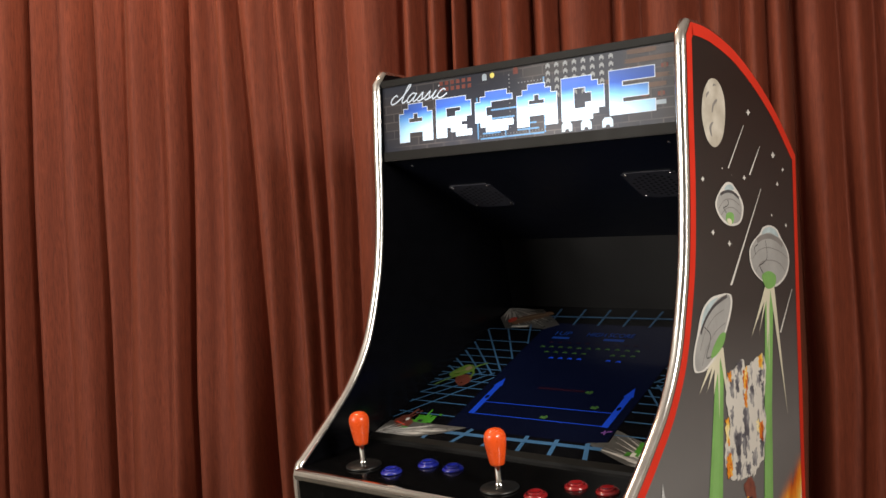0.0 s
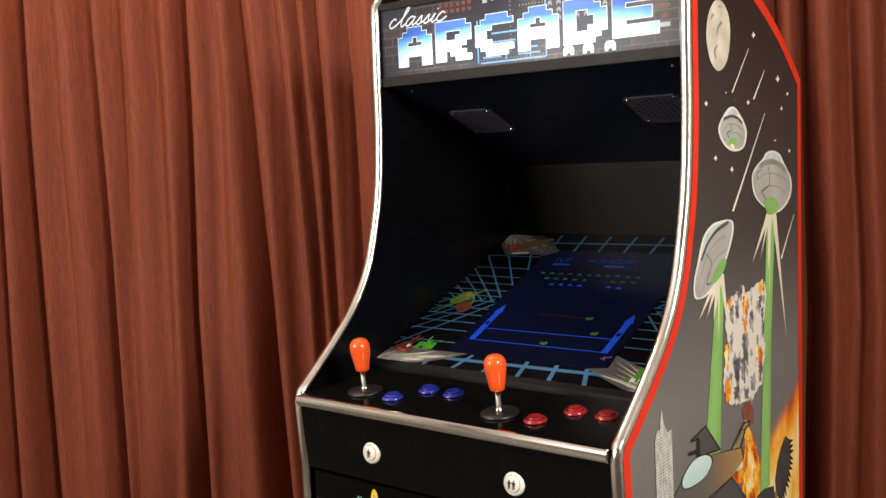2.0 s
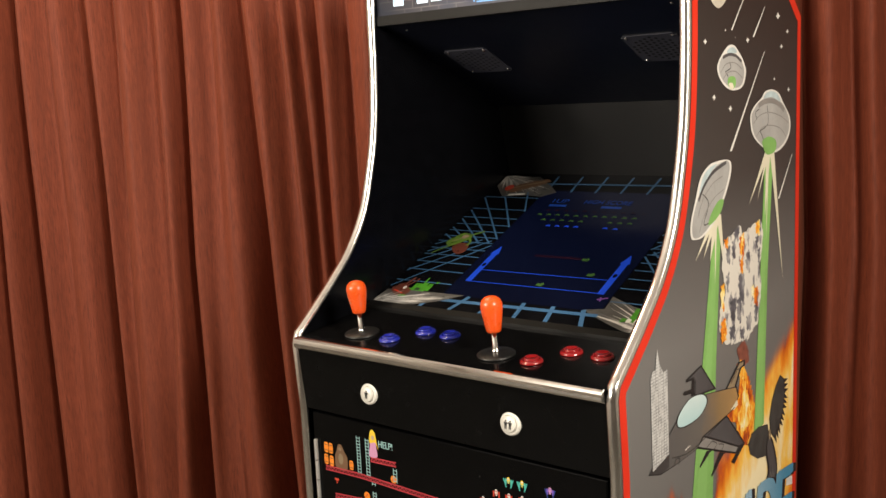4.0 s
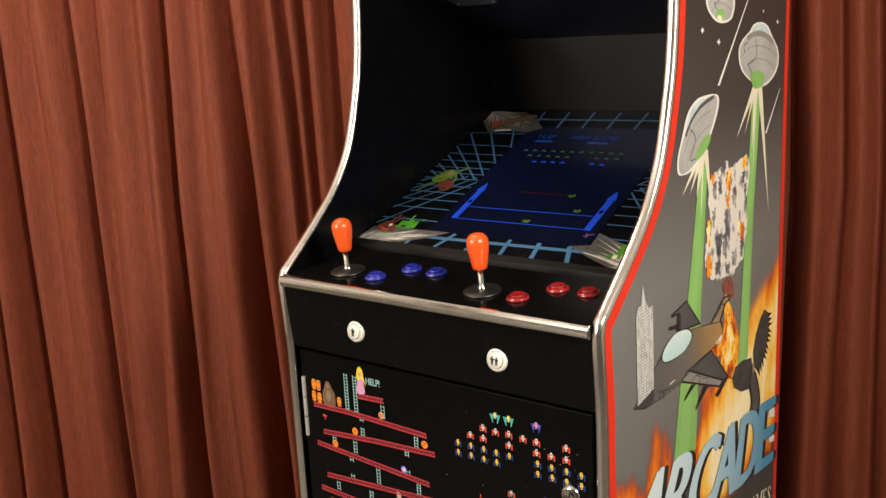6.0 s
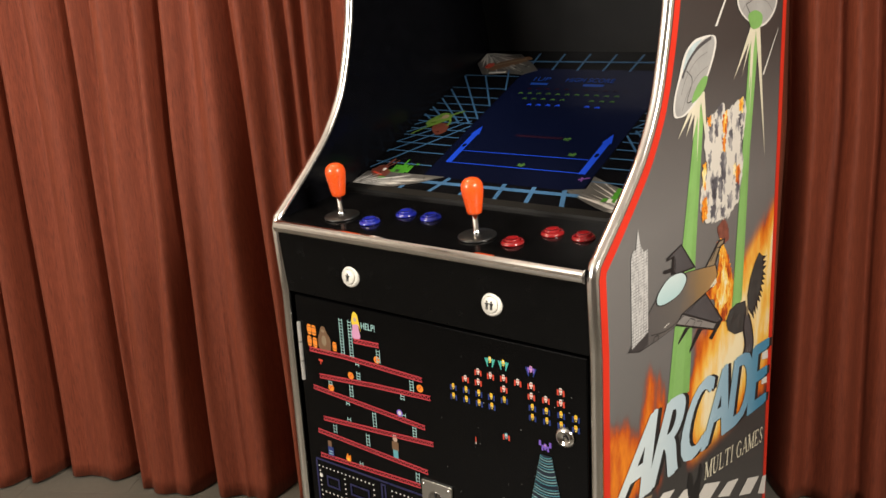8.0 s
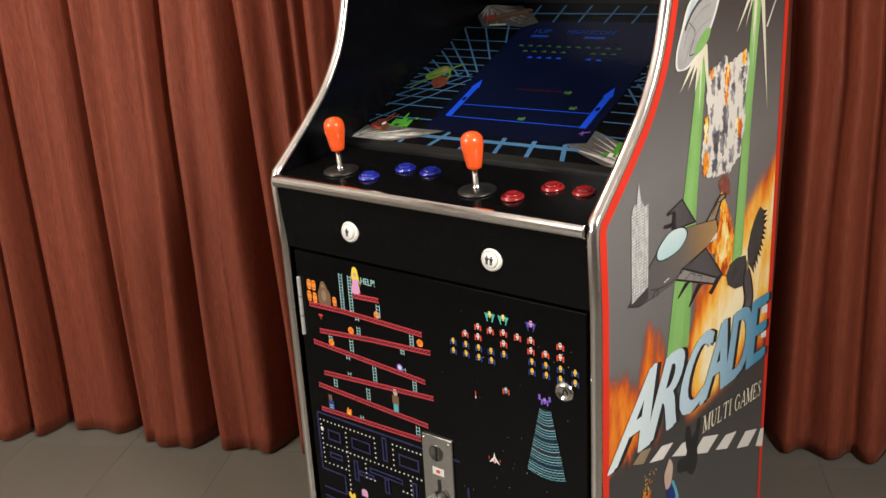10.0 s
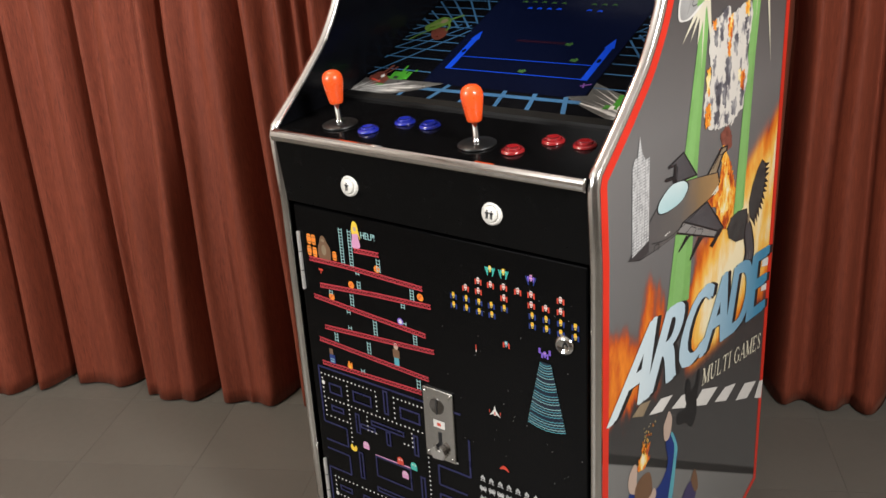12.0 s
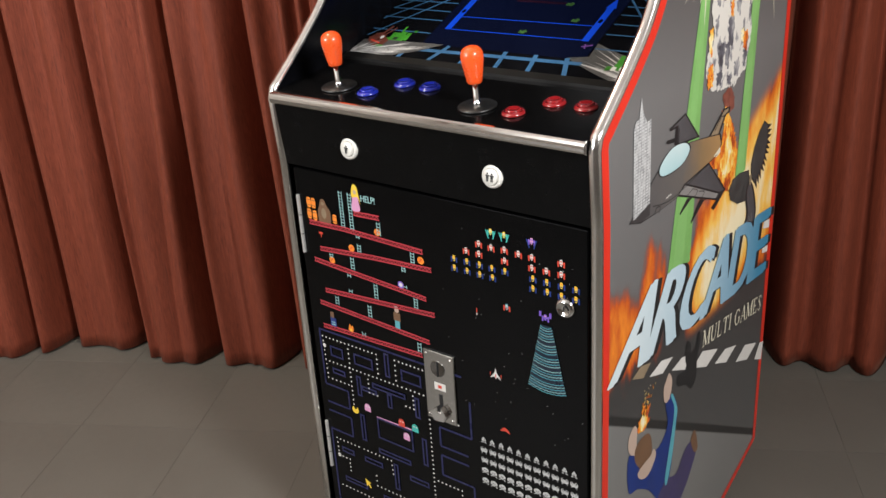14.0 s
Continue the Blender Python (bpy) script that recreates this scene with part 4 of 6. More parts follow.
art(side_r, "spark", SIDE, [(FIREP, -1, [(0.143, 0.454), (0.140, 0.470), (0.152, 0.484), (0.158, 0.500), (0.166, 0.488), (0.182, 0.492), (0.176, 0.472), (0.186, 0.462), (0.166, 0.452)], 0),
                            (YELLOWF, -1, [(0.148, 0.456), (0.150, 0.470), (0.160, 0.480), (0.170, 0.474), (0.172, 0.462), (0.160, 0.455)], 1)]
    + [(YELLOWF if k % 3 else FIREP, 0, bar((y, z), (y + 0.3 * w, z + 2.2 * w), w), 2) for k, (y, z, w) in enumerate(SPARKS)], "printed burst of orange sparks")
TITLE_BOX = [(0.035, 0.599), (0.688, 0.533), (0.696, 0.667), (0.132, 0.724)]
SUB_BOX = [(0.387, 0.499), (0.686, 0.445), (0.69, 0.479), (0.391, 0.532)]
BOLD = ((0.008, 0), (-0.008, 0), (0.004, 0.002), (-0.004, -0.002))


def title(name, mat, lay, shift, label=""):
    """The six slanted letters, each cut from its share of the title's box."""
    a, b, c, d = (Vector(q) for q in TITLE_BOX)
    cuts = [0.0, 0.185, 0.355, 0.520, 0.695, 0.860, 1.0]
    for k, ch in enumerate("ARCADE"):
        u0, u1 = cuts[k] + 0.002, cuts[k + 1] - 0.001
        quad = [tuple(p) for p in (a.lerp(b, u0), a.lerp(b, u1), d.lerp(c, u1), d.lerp(c, u0))]
        lettering(side_r, name, SIDE, ch, quad, mat, lay + 0.07 * k, shift, label, bold=BOLD)


art(side_r, "title_gap", SIDE, [(WHITEP, 0, [(0.667, 0.650), (0.698, 0.642), (0.699, 0.624), (0.664, 0.633)]), (WHITEP, 0, [(0.670, 0.606), (0.699, 0.598), (0.699, 0.571), (0.669, 0.578)])])
title("title_shadow", INKP, 8, (0.016, -0.004))
title("title_letter", TITLEP, 12, (0, 0), "slanted pale blue printed title letter")


def serif_word(body, corners, parent, name, mat, label):
    """Roman capitals: thick and thin strokes with small feet, each letter a part."""
    T, t = 0.17, 0.07
    foot = lambda x, y: ((x - 0.16, y), (x + 0.16, y), 0.05)
    forms = {"M": [((0.12, 0), (0.12, 1), t), ((0.12, 1), (0.5, 0.05), T), ((0.5, 0.05), (0.88, 1), t), ((0.88, 0), (0.88, 1), T), foot(0.12, 0.02), foot(0.88, 0.02), foot(0.06, 0.98), foot(0.94, 0.98)],
             "U": [((0.18, 0.3), (0.18, 1), T), ((0.18, 0.3), (0.32, 0.06), T), ((0.32, 0.05), (0.62, 0.05), 0.08), ((0.62, 0.06), (0.80, 0.3), t), ((0.80, 0.3), (0.80, 1), t), foot(0.18, 0.98), foot(0.80, 0.98)],
             "L": [((0.25, 0), (0.25, 1), T), ((0.1, 0.03), (0.9, 0.03), t), ((0.88, 0.02), (0.92, 0.25), t), foot(0.25, 0.98)],
             "T": [((0.5, 0), (0.5, 1), T), ((0.05, 0.97), (0.95, 0.97), t), ((0.06, 0.97), (0.06, 0.78), t), ((0.94, 0.97), (0.94, 0.78), t), foot(0.5, 0.02)],
             "I": [((0.5, 0), (0.5, 1), 0.34), ((0.1, 0.02), (0.9, 0.02), 0.05), ((0.1, 0.98), (0.9, 0.98), 0.05)],
             "G": [((0.12, 0.28), (0.12, 0.72), T), ((0.12, 0.70), (0.38, 0.97), 0.11), ((0.36, 0.96), (0.66, 0.96), t), ((0.64, 0.97), (0.88, 0.76), t), ((0.12, 0.30), (0.38, 0.03), 0.11), ((0.36, 0.04), (0.66, 0.04), t), ((0.64, 0.04), (0.86, 0.14), t), ((0.84, 0.10), (0.84, 0.44), T), foot(0.82, 0.44)],
             "A": [((0.12, 0), (0.5, 1), t), ((0.5, 1), (0.88, 0), T), ((0.26, 0.35), (0.74, 0.35), t), foot(0.12, 0.02), foot(0.88, 0.02)],
             "E": [((0.22, 0), (0.22, 1), T), ((0.1, 0.03), (0.88, 0.03), t), ((0.1, 0.97), (0.85, 0.97), t), ((0.22, 0.5), (0.65, 0.5), t), ((0.86, 0.03), (0.90, 0.24), t), ((0.84, 0.97), (0.84, 0.78), t)],
             "S": [((0.80, 0.78), (0.64, 0.96), t), ((0.64, 0.96), (0.34, 0.95), t), ((0.34, 0.95), (0.18, 0.75), 0.12), ((0.18, 0.75), (0.80, 0.28), T), ((0.82, 0.30), (0.66, 0.06), 0.12), ((0.66, 0.05), (0.34, 0.05), t), ((0.34, 0.05), (0.14, 0.24), t)]}
    widths = {"I": 0.45, " ": 0.45, "M": 1.15, "S": 0.75, "L": 0.85, "E": 0.85}
    total = sum(widths.get(ch, 1.0) for ch in body)
    a, b, c, d = (Vector(q) for q in corners)
    at = 0.0
    for ch in body:
        w = widths.get(ch, 1.0)
        put = lambda p: tuple((a.lerp(b, (at + 0.05 * w + 0.90 * w * p[0]) / total)).lerp(d.lerp(c, (at + 0.05 * w + 0.90 * w * p[0]) / total), p[1]))
        if ch in forms:
            art(parent, name, SIDE, [(mat, 0, [put(q) for q in bar(p, r, wd)], 9 + 0.1 * k) for k, (p, r, wd) in enumerate(forms[ch])], label)
        at += w


serif_word("MULTI GAMES", SUB_BOX, side_r, "subtitle_letter", CREAMP, "pale printed capital letter")

# ---- control panel ----
SL = 0.10


def deck(y):
    return 1.0 + SL * y


DECK_TILT = Matrix.Rotation(math.atan(SL), 4, "X")
control = part("control_panel", prism([(0.004, deck(0) - 0.001), (0.19, deck(0.19)), (0.19, deck(0.19) - 0.016), (0.006, deck(0) - 0.018)], 0, -XI, XI), SATIN, cabinet, "satin black control panel")
ring = [(0.004 - 0.009 * math.sin(math.pi * k / 8), 0.990 + 0.0105 * math.cos(math.pi * k / 8)) for k in range(9)]
part("front_trim", prism(ring, 0, -XI, XI), CHROME, control, "polished chrome strip along the front edge")


WASHER = plain("washer_black", (0.008, 0.0078, 0.0075), 0.38, vary=0.2, scale=90, spec=0.5)


def joystick(x, y):
    """Bat-top stick on a round dust washer."""
    m = Matrix.Translation((x, y, deck(y))) @ DECK_TILT
    stick = part("joystick", lathe([(0, 0.0040), (0.012, 0.0038), (0.029, 0.0028), (0.0305, 0.0016), (0.0305, 0.0)], 40, m), WASHER, cabinet, "joystick with a glossy orange bat handle")
    part("shaft", lathe([(0.0062, 0.004), (0.0062, 0.008), (0.0047, 0.009), (0.0047, 0.040), (0.0, 0.040)], 20, m), CHROME, stick)
    part("handle", lathe([(r * 0.91, 0.0375 + (h - 0.043) * 0.90) for r, h in ((0.0, 0.043), (0.0110, 0.0432), (0.0125, 0.0445), (0.0135, 0.049), (0.0160, 0.064), (0.0185, 0.080), (0.0192, 0.088), (0.0185, 0.095), (0.0160, 0.1005),
                          (0.0115, 0.1045), (0.006, 0.1065), (0.0, 0.107))], 36, m), ORANGE, stick)


joystick(-0.203, 0.062)
joystick(0.084, 0.062)


def button(x, y, mat, word):
    """A concave plunger in a domed rim."""
    m = Matrix.Translation((x, y, deck(y))) @ DECK_TILT
    rim = part("button", lathe([(0.0182, 0.0), (0.0180, 0.0016), (0.0168, 0.0034), (0.0146, 0.0044), (0.0132, 0.0042), (0.0128, 0.0020), (0.0, 0.0020)], 36, m), mat, cabinet, word)
    part("plunger", lathe([(0.0120, 0.0020), (0.0120, 0.0064), (0.0114, 0.0072), (0.0100, 0.0072), (0.006, 0.0060), (0.0, 0.0055)], 30, m), mat, rim)


for bx, by in ((-0.132, 0.054), (-0.096, 0.107), (-0.042, 0.106)):
    button(bx, by, BLUEB, "glossy dark blue push button")
for bx, by in ((0.153, 0.057), (0.190, 0.112), (0.244, 0.112)):
    button(bx, by, REDB, "glossy dark red push button")

# ---- front panel with start buttons ----
front = part("front_panel", prism([(0.005, 0.980), (0.016, 0.868), (0.032, 0.868), (0.021, 0.980)], 0, -XI, XI), BLACK, cabinet)
FACE = Matrix.Rotation(math.radians(90) - math.atan(0.011 / 0.112), 4, "X")


def start_button(x, count):
    z = 0.920
    m = Matrix.Translation((x, 0.005 + 0.011 * (0.98 - z) / 0.112, z)) @ FACE
    rim = part("start_button", lathe([(0.0185, 0.0), (0.0182, 0.0025), (0.0165, 0.0048), (0.0145, 0.0056), (0.0135, 0.0050), (0.0132, 0.0030), (0.0, 0.0030)], 36, m), WHITEB, cabinet, "white round start button with a black player mark")
    part("plunger", lathe([(0.0125, 0.0030), (0.0125, 0.0080), (0.0118, 0.0087), (0.0, 0.0087)], 30, m), WHITEB, rim)
    bm = bmesh.new()
    for k in range(count):
        dx = (k - (count - 1) / 2) * 0.0080
        w = 1.2 if count == 1 else 0.95
        for x0, x1, y0, y1 in ((-0.0013, 0.0013, 0.0040, 0.0066), (-0.0036, 0.0036, 0.0010, 0.0034), (-0.0022, 0.0022, -0.0022, 0.0012), (-0.0020, -0.0004, -0.0068, -0.0020), (0.0004, 0.0020, -0.0068, -0.0020)):
            box(dx + x0 * w, dx + x1 * w, y0, y1, 0.0086, 0.0091, bm=bm)
    bmesh.ops.transform(bm, matrix=m, verts=bm.verts)
    part("mark", bm, INKP, rim)


start_button(-0.144, 1)
start_button(0.144, 2)

# ---- door ----
door = part("door", box(-0.290, 0.303, DOOR_Y, 0.030, 0.05, 0.8635, 0.0012), DOORM, cabinet, "closed black door printed with pixel game art")
HINGE = plain("hinge_metal", (0.80, 0.79, 0.76), 0.38, 0.75, 0.08, 120)
for z0, z1 in ((0.702, 0.814), (0.229, 0.337)):
    hinge = part("hinge", prism([(0.0035 * math.cos(2 * math.pi * k / 14) - 0.283, 0.0035 * math.sin(2 * math.pi * k / 14) + 0.0105) for k in range(14)], 2, z0, z1, None, 0.0006), HINGE, cabinet, "slim bright steel hinge")
    # Thin black rings round the hinge draw the shade between its knuckles.
    for kz in (0.33, 0.66):
        part("gap_shade_ring", prism([(0.0038 * math.cos(2 * math.pi * k / 14) - 0.283, 0.0038 * math.sin(2 * math.pi * k / 14) + 0.0105) for k in range(14)], 2, z0 + (z1 - z0) * kz - 0.0006, z0 + (z1 - z0) * kz + 0.0006), INKP, hinge)


def girder(points):
    """A red lattice girder: two rails and a zigzag between."""
    out = []
    for p, q in zip(points, points[1:]):
        a, b = Vector(p), Vector(q)
        n = max(2, round((b - a).length / 0.0085))
        up = Vector((0, 0.0036))
        out += [(PINKG, 0, bar(a + up, b + up, 0.0022)), (PINKG, 0, bar(a - up, b - up, 0.0022))]
        for k in range(n):
            s0, s1 = a.lerp(b, k / n), a.lerp(b, (k + 1) / n)
            mid = (s0 + s1) / 2
            out += [(PINKG, 0, bar(s0 - up, mid + up, 0.0015)), (PINKG, 0, bar(mid + up, s1 - up, 0.0015))]
    return out


def ladder(x, z0, z1, w=0.0085):
    out = [(CYANP, 0, rect(x - w / 2, z0, x - w / 2 + 0.0013, z1)), (CYANP, 0, rect(x + w / 2 - 0.0013, z0, x + w / 2, z1))]
    n = max(1, round((z1 - z0) / 0.0058))
    for k in range(n):
        z = z0 + (k + 0.5) * (z1 - z0) / n
        out.append((CYANP, 0, rect(x - w / 2, z - 0.0007, x + w / 2, z + 0.0007)))
    return out


for pts in ([(-0.153, 0.802), (-0.095, 0.804)], [(-0.264, 0.765), (-0.180, 0.767), (-0.005, 0.762)], [(-0.244, 0.717), (-0.117, 0.727), (0.011, 0.733)],
            [(-0.262, 0.692), (-0.004, 0.676)], [(-0.243, 0.634), (0.012, 0.650)], [(-0.261, 0.605), (-0.004, 0.593)], [(-0.260, 0.556), (-0.022, 0.562)]):
    art(door, "girder", DOOR, girder(pts))
for x, z1, z0 in ((-0.180, 0.838, 0.771), (-0.159, 0.838, 0.770), (-0.0975, 0.797, 0.772), (-0.148, 0.745, 0.729), (-0.218, 0.713, 0.698), (-0.1675, 0.716, 0.692), (-0.0275, 0.757, 0.736),
                  (-0.117, 0.677, 0.647), (-0.028, 0.672, 0.651), (-0.216, 0.628, 0.610), (-0.137, 0.630, 0.605), (-0.027, 0.587, 0.567), (-0.148, 0.762, 0.756), (-0.050, 0.725, 0.715),
                  (-0.179, 0.682, 0.674), (-0.179, 0.651, 0.643), (-0.049, 0.692, 0.684), (-0.157, 0.570, 0.562)):
    art(door, "ladder", DOOR, ladder(x, z0, z1))
for x, z, w, h in ((-0.260, 0.803, 0.0048, 0.0095), (-0.2485, 0.803, 0.0048, 0.0095), (-0.261, 0.781, 0.0048, 0.0095), (-0.2475, 0.780, 0.0048, 0.0095), (-0.199, 0.782, 0.0045, 0.0085)):
    art(door, "barrel", DOOR, [(ORANGEP, 1, [(x - w, z - h * 0.7), (x - w * 0.6, z - h), (x + w * 0.6, z - h), (x + w, z - h * 0.7), (x + w * 1.1, z), (x + w, z + h * 0.7), (x + w * 0.6, z + h), (x - w * 0.6, z + h), (x - w, z + h * 0.7), (x - w * 1.1, z)]),
                               (BROWNP, 0, rect(x - w, z + h * 0.45, x + w, z + h * 0.6)), (BROWNP, 0, rect(x - w, z - h * 0.6, x + w, z - h * 0.45))])
for x, z in ((-0.102, 0.777), (-0.166, 0.734), (-0.217, 0.700), (-0.010, 0.746)):
    art(door, "barrel", DOOR, [(ORANGEP, 1, ellipse(x, z, 0.0068, 0.0068, 12)), (REDP, 0, bar((x - 0.004, z - 0.003), (x + 0.003, z + 0.004), 0.0016))])
art(door, "ball", DOOR, [(VIOLP, 1, ellipse(-0.058, 0.690, 0.0065, 0.0065, 12)), (WHITEP, 1, ellipse(-0.058, 0.690, 0.004, 0.004, 10))])
art(door, "brown_figure", DOOR, [(BROWNP, 1, [(-0.237, 0.770), (-0.239, 0.790), (-0.235, 0.800), (-0.230, 0.813), (-0.222, 0.814), (-0.216, 0.803), (-0.209, 0.792), (-0.212, 0.769)]), (TANP, 1, ellipse(-0.225, 0.788, 0.006, 0.010, 10)), (TANP, 1, ellipse(-0.226, 0.806, 0.004, 0.003, 10))], "plain brown block figure")
art(door, "pink_figure", DOOR, [(PINKP, 1, [(-0.156, 0.808), (-0.153, 0.825), (-0.152, 0.838), (-0.140, 0.838), (-0.138, 0.825), (-0.137, 0.809)]), (YELP, 1, [(-0.153, 0.832), (-0.152, 0.848), (-0.147, 0.856), (-0.140, 0.852), (-0.137, 0.838), (-0.134, 0.822), (-0.140, 0.834)]), (SKINP, 1, ellipse(-0.1455, 0.842, 0.0035, 0.004, 10))], "plain pink and yellow figure")
art(door, "small_figure", DOOR, [(SKYP, 0, rect(-0.079, 0.601, -0.068, 0.618)), (BROWNP, 0, rect(-0.081, 0.616, -0.066, 0.632)), (SKINP, 1, ellipse(-0.073, 0.637, 0.005, 0.005, 10)), (WHITEP, 0, rect(-0.077, 0.642, -0.070, 0.645))])
art(door, "small_figure", DOOR, [(NAVYP, 0, rect(-0.239, 0.561, -0.225, 0.579)), (BROWNP, 0, rect(-0.238, 0.579, -0.229, 0.591)), (CYANP, 0, rect(-0.237, 0.569, -0.227, 0.571)), (CYANP, 0, rect(-0.237, 0.564, -0.227, 0.566))])
art(door, "fireball", DOOR, [(ORANGEP, 1, [(-0.194, 0.564), (-0.193, 0.572), (-0.190, 0.578), (-0.187, 0.573), (-0.183, 0.576), (-0.183, 0.563)]), (YELP, 1, ellipse(-0.1885, 0.566, 0.003, 0.003, 8))])
art(door, "hammer", DOOR, [(REDP, 0, rect(-0.243, 0.746, -0.233, 0.750)), (REDP, 0, rect(-0.239, 0.740, -0.237, 0.748))])
lettering(door, "caption", DOOR, "HELP!", [(-0.132, 0.828), (-0.101, 0.828), (-0.101, 0.840), (-0.132, 0.840)], CYANP, 6, bold=((0.0006, 0),))

# maze of the second game
FRAME = (((-0.273, 0.545), (-0.273, 0.425)), ((-0.273, 0.545), (0.060, 0.545)), ((0.075, 0.500), (0.075, 0.425)), ((-0.273, 0.425), (-0.215, 0.425)), ((-0.215, 0.425), (-0.215, 0.385)), ((-0.273, 0.385), (-0.215, 0.385)),
         ((-0.273, 0.365), (-0.215, 0.365)), ((-0.215, 0.365), (-0.215, 0.322)), ((-0.273, 0.322), (-0.215, 0.322)), ((-0.273, 0.322), (-0.273, 0.06)), ((0.005, 0.425), (0.075, 0.425)), ((0.005, 0.425), (0.005, 0.385)),
         ((0.005, 0.385), (0.066, 0.385)), ((0.005, 0.365), (0.066, 0.365)), ((0.005, 0.365), (0.005, 0.322)), ((0.005, 0.322), (0.075, 0.322)), ((0.075, 0.322), (0.075, 0.06)))
arts(door, "maze_wall", DOOR, [(BLUEL, 0, bar(p, q, 0.0042)) for p, q in FRAME], "dark blue printed maze line")


def pill(x0, z0, x1, z1):
    """A rounded maze block drawn as an outline."""
    w = 0.0038
    return [(BLUEL, 0, rect(x0, z0, x1, z0 + w)), (BLUEL, 0, rect(x0, z1 - w, x1, z1)), (BLUEL, 0, rect(x0, z0 + w, x0 + w, z1 - w)), (BLUEL, 0, rect(x1 - w, z0 + w, x1, z1 - w))]


for r in ((-0.250, 0.493, -0.217, 0.516), (-0.190, 0.493, -0.143, 0.517), (-0.115, 0.490, -0.103, 0.540), (-0.077, 0.493, -0.030, 0.518), (-0.250, 0.455, -0.217, 0.468), (-0.150, 0.455, -0.070, 0.467), (-0.115, 0.424, -0.103, 0.455),
          (-0.190, 0.425, -0.178, 0.469), (-0.178, 0.440, -0.140, 0.451), (-0.050, 0.425, -0.038, 0.469), (-0.147, 0.345, -0.060, 0.392), (-0.190, 0.325, -0.178, 0.385), (-0.040, 0.325, -0.028, 0.385), (-0.150, 0.310, -0.070, 0.322),
          (-0.250, 0.275, -0.217, 0.288), (-0.190, 0.275, -0.143, 0.288), (-0.115, 0.240, -0.103, 0.300), (-0.077, 0.275, -0.030, 0.288), (-0.250, 0.205, -0.190, 0.217), (-0.150, 0.200, -0.070, 0.212), (-0.050, 0.205, 0.040, 0.217),
          (-0.190, 0.140, -0.143, 0.170), (-0.110, 0.120, -0.060, 0.170), (0.010, 0.130, 0.050, 0.180)):
    art(door, "maze_block", DOOR, pill(*r))


def dotted(runs, step=0.0098, size=0.0030):
    out = []
    for p, q in runs:
        a, b = Vector(p), Vector(q)
        n = max(1, round((b - a).length / step))
        for k in range(n + 1):
            c = a.lerp(b, k / n)
            out.append((WHITEP, 0, rect(c.x - size / 2, c.y - size / 2, c.x + size / 2, c.y + size / 2)))
    return out


RUNS = (((-0.267, 0.531), (-0.133, 0.531)), ((-0.265, 0.480), (-0.027, 0.480)), ((-0.264, 0.441), (-0.211, 0.441)), ((-0.266, 0.521), (-0.264, 0.451)), ((-0.203, 0.521), (-0.203, 0.401)), ((-0.132, 0.521), (-0.132, 0.491)),
        ((-0.089, 0.532), (-0.089, 0.490)), ((-0.079, 0.532), (-0.025, 0.532)), ((-0.159, 0.470), (-0.159, 0.441)), ((-0.149, 0.441), (-0.139, 0.441)), ((-0.052, 0.470), (-0.052, 0.442)), ((-0.071, 0.442), (-0.062, 0.442)),
        ((-0.017, 0.442), (-0.016, 0.113)), ((-0.261, 0.303), (-0.203, 0.303)), ((-0.189, 0.303), (-0.120, 0.303)), ((-0.119, 0.293), (-0.118, 0.273)), ((-0.260, 0.293), (-0.260, 0.263)), ((-0.250, 0.263), (-0.231, 0.263)),
        ((-0.232, 0.253), (-0.232, 0.235)), ((-0.163, 0.251), (-0.163, 0.227)), ((-0.153, 0.227), (-0.085, 0.227)), ((-0.007, 0.303), (0.047, 0.303)), ((0.011, 0.444), (0.048, 0.444)), ((0.047, 0.293), (0.047, 0.230)), ((-0.260, 0.190), (-0.120, 0.190)))
arts(door, "maze_dot", DOOR, dotted(RUNS), "small white printed dot")
for x, z in ((-0.264, 0.512), (-0.260, 0.263)):
    art(door, "large_dot", DOOR, [(WHITEP, 1, ellipse(x, z, 0.004, 0.0045, 10))])
art(door, "yellow_wedge", DOOR, [(YELP, 0, [(-0.201, 0.389)] + [(-0.201 + 0.0085 * math.cos(a), 0.389 + 0.0085 * math.sin(a)) for a in [2.1 + k * 0.42 for k in range(13)]])])
for x, z, mat in ((-0.168, 0.405, PINKP), (-0.085, 0.401, REDP), (-0.053, 0.401, TEALP), (-0.076, 0.374, PINKP)):
    art(door, "rounded_token", DOOR, [(mat, 0, [(x - 0.0075, z - 0.008), (x + 0.0075, z - 0.008), (x + 0.0075, z + 0.002), (x + 0.005, z + 0.007), (x, z + 0.0085), (x - 0.005, z + 0.007), (x - 0.0075, z + 0.002)]), (WHITEP, 0, rect(x - 0.004, z + 0.001, x - 0.001, z + 0.004)), (WHITEP, 0, rect(x + 0.002, z + 0.001, x + 0.005, z + 0.004))])
art(door, "gate_bar", DOOR, [(PINKP, 0, bar((-0.147, 0.392), (-0.062, 0.394), 0.0028))])
art(door, "yellow_arrow", DOOR, [(YELP, 0, [(-0.195, 0.232), (-0.192, 0.214), (-0.188, 0.219), (-0.183, 0.212), (-0.180, 0.215), (-0.185, 0.222), (-0.181, 0.226)])])


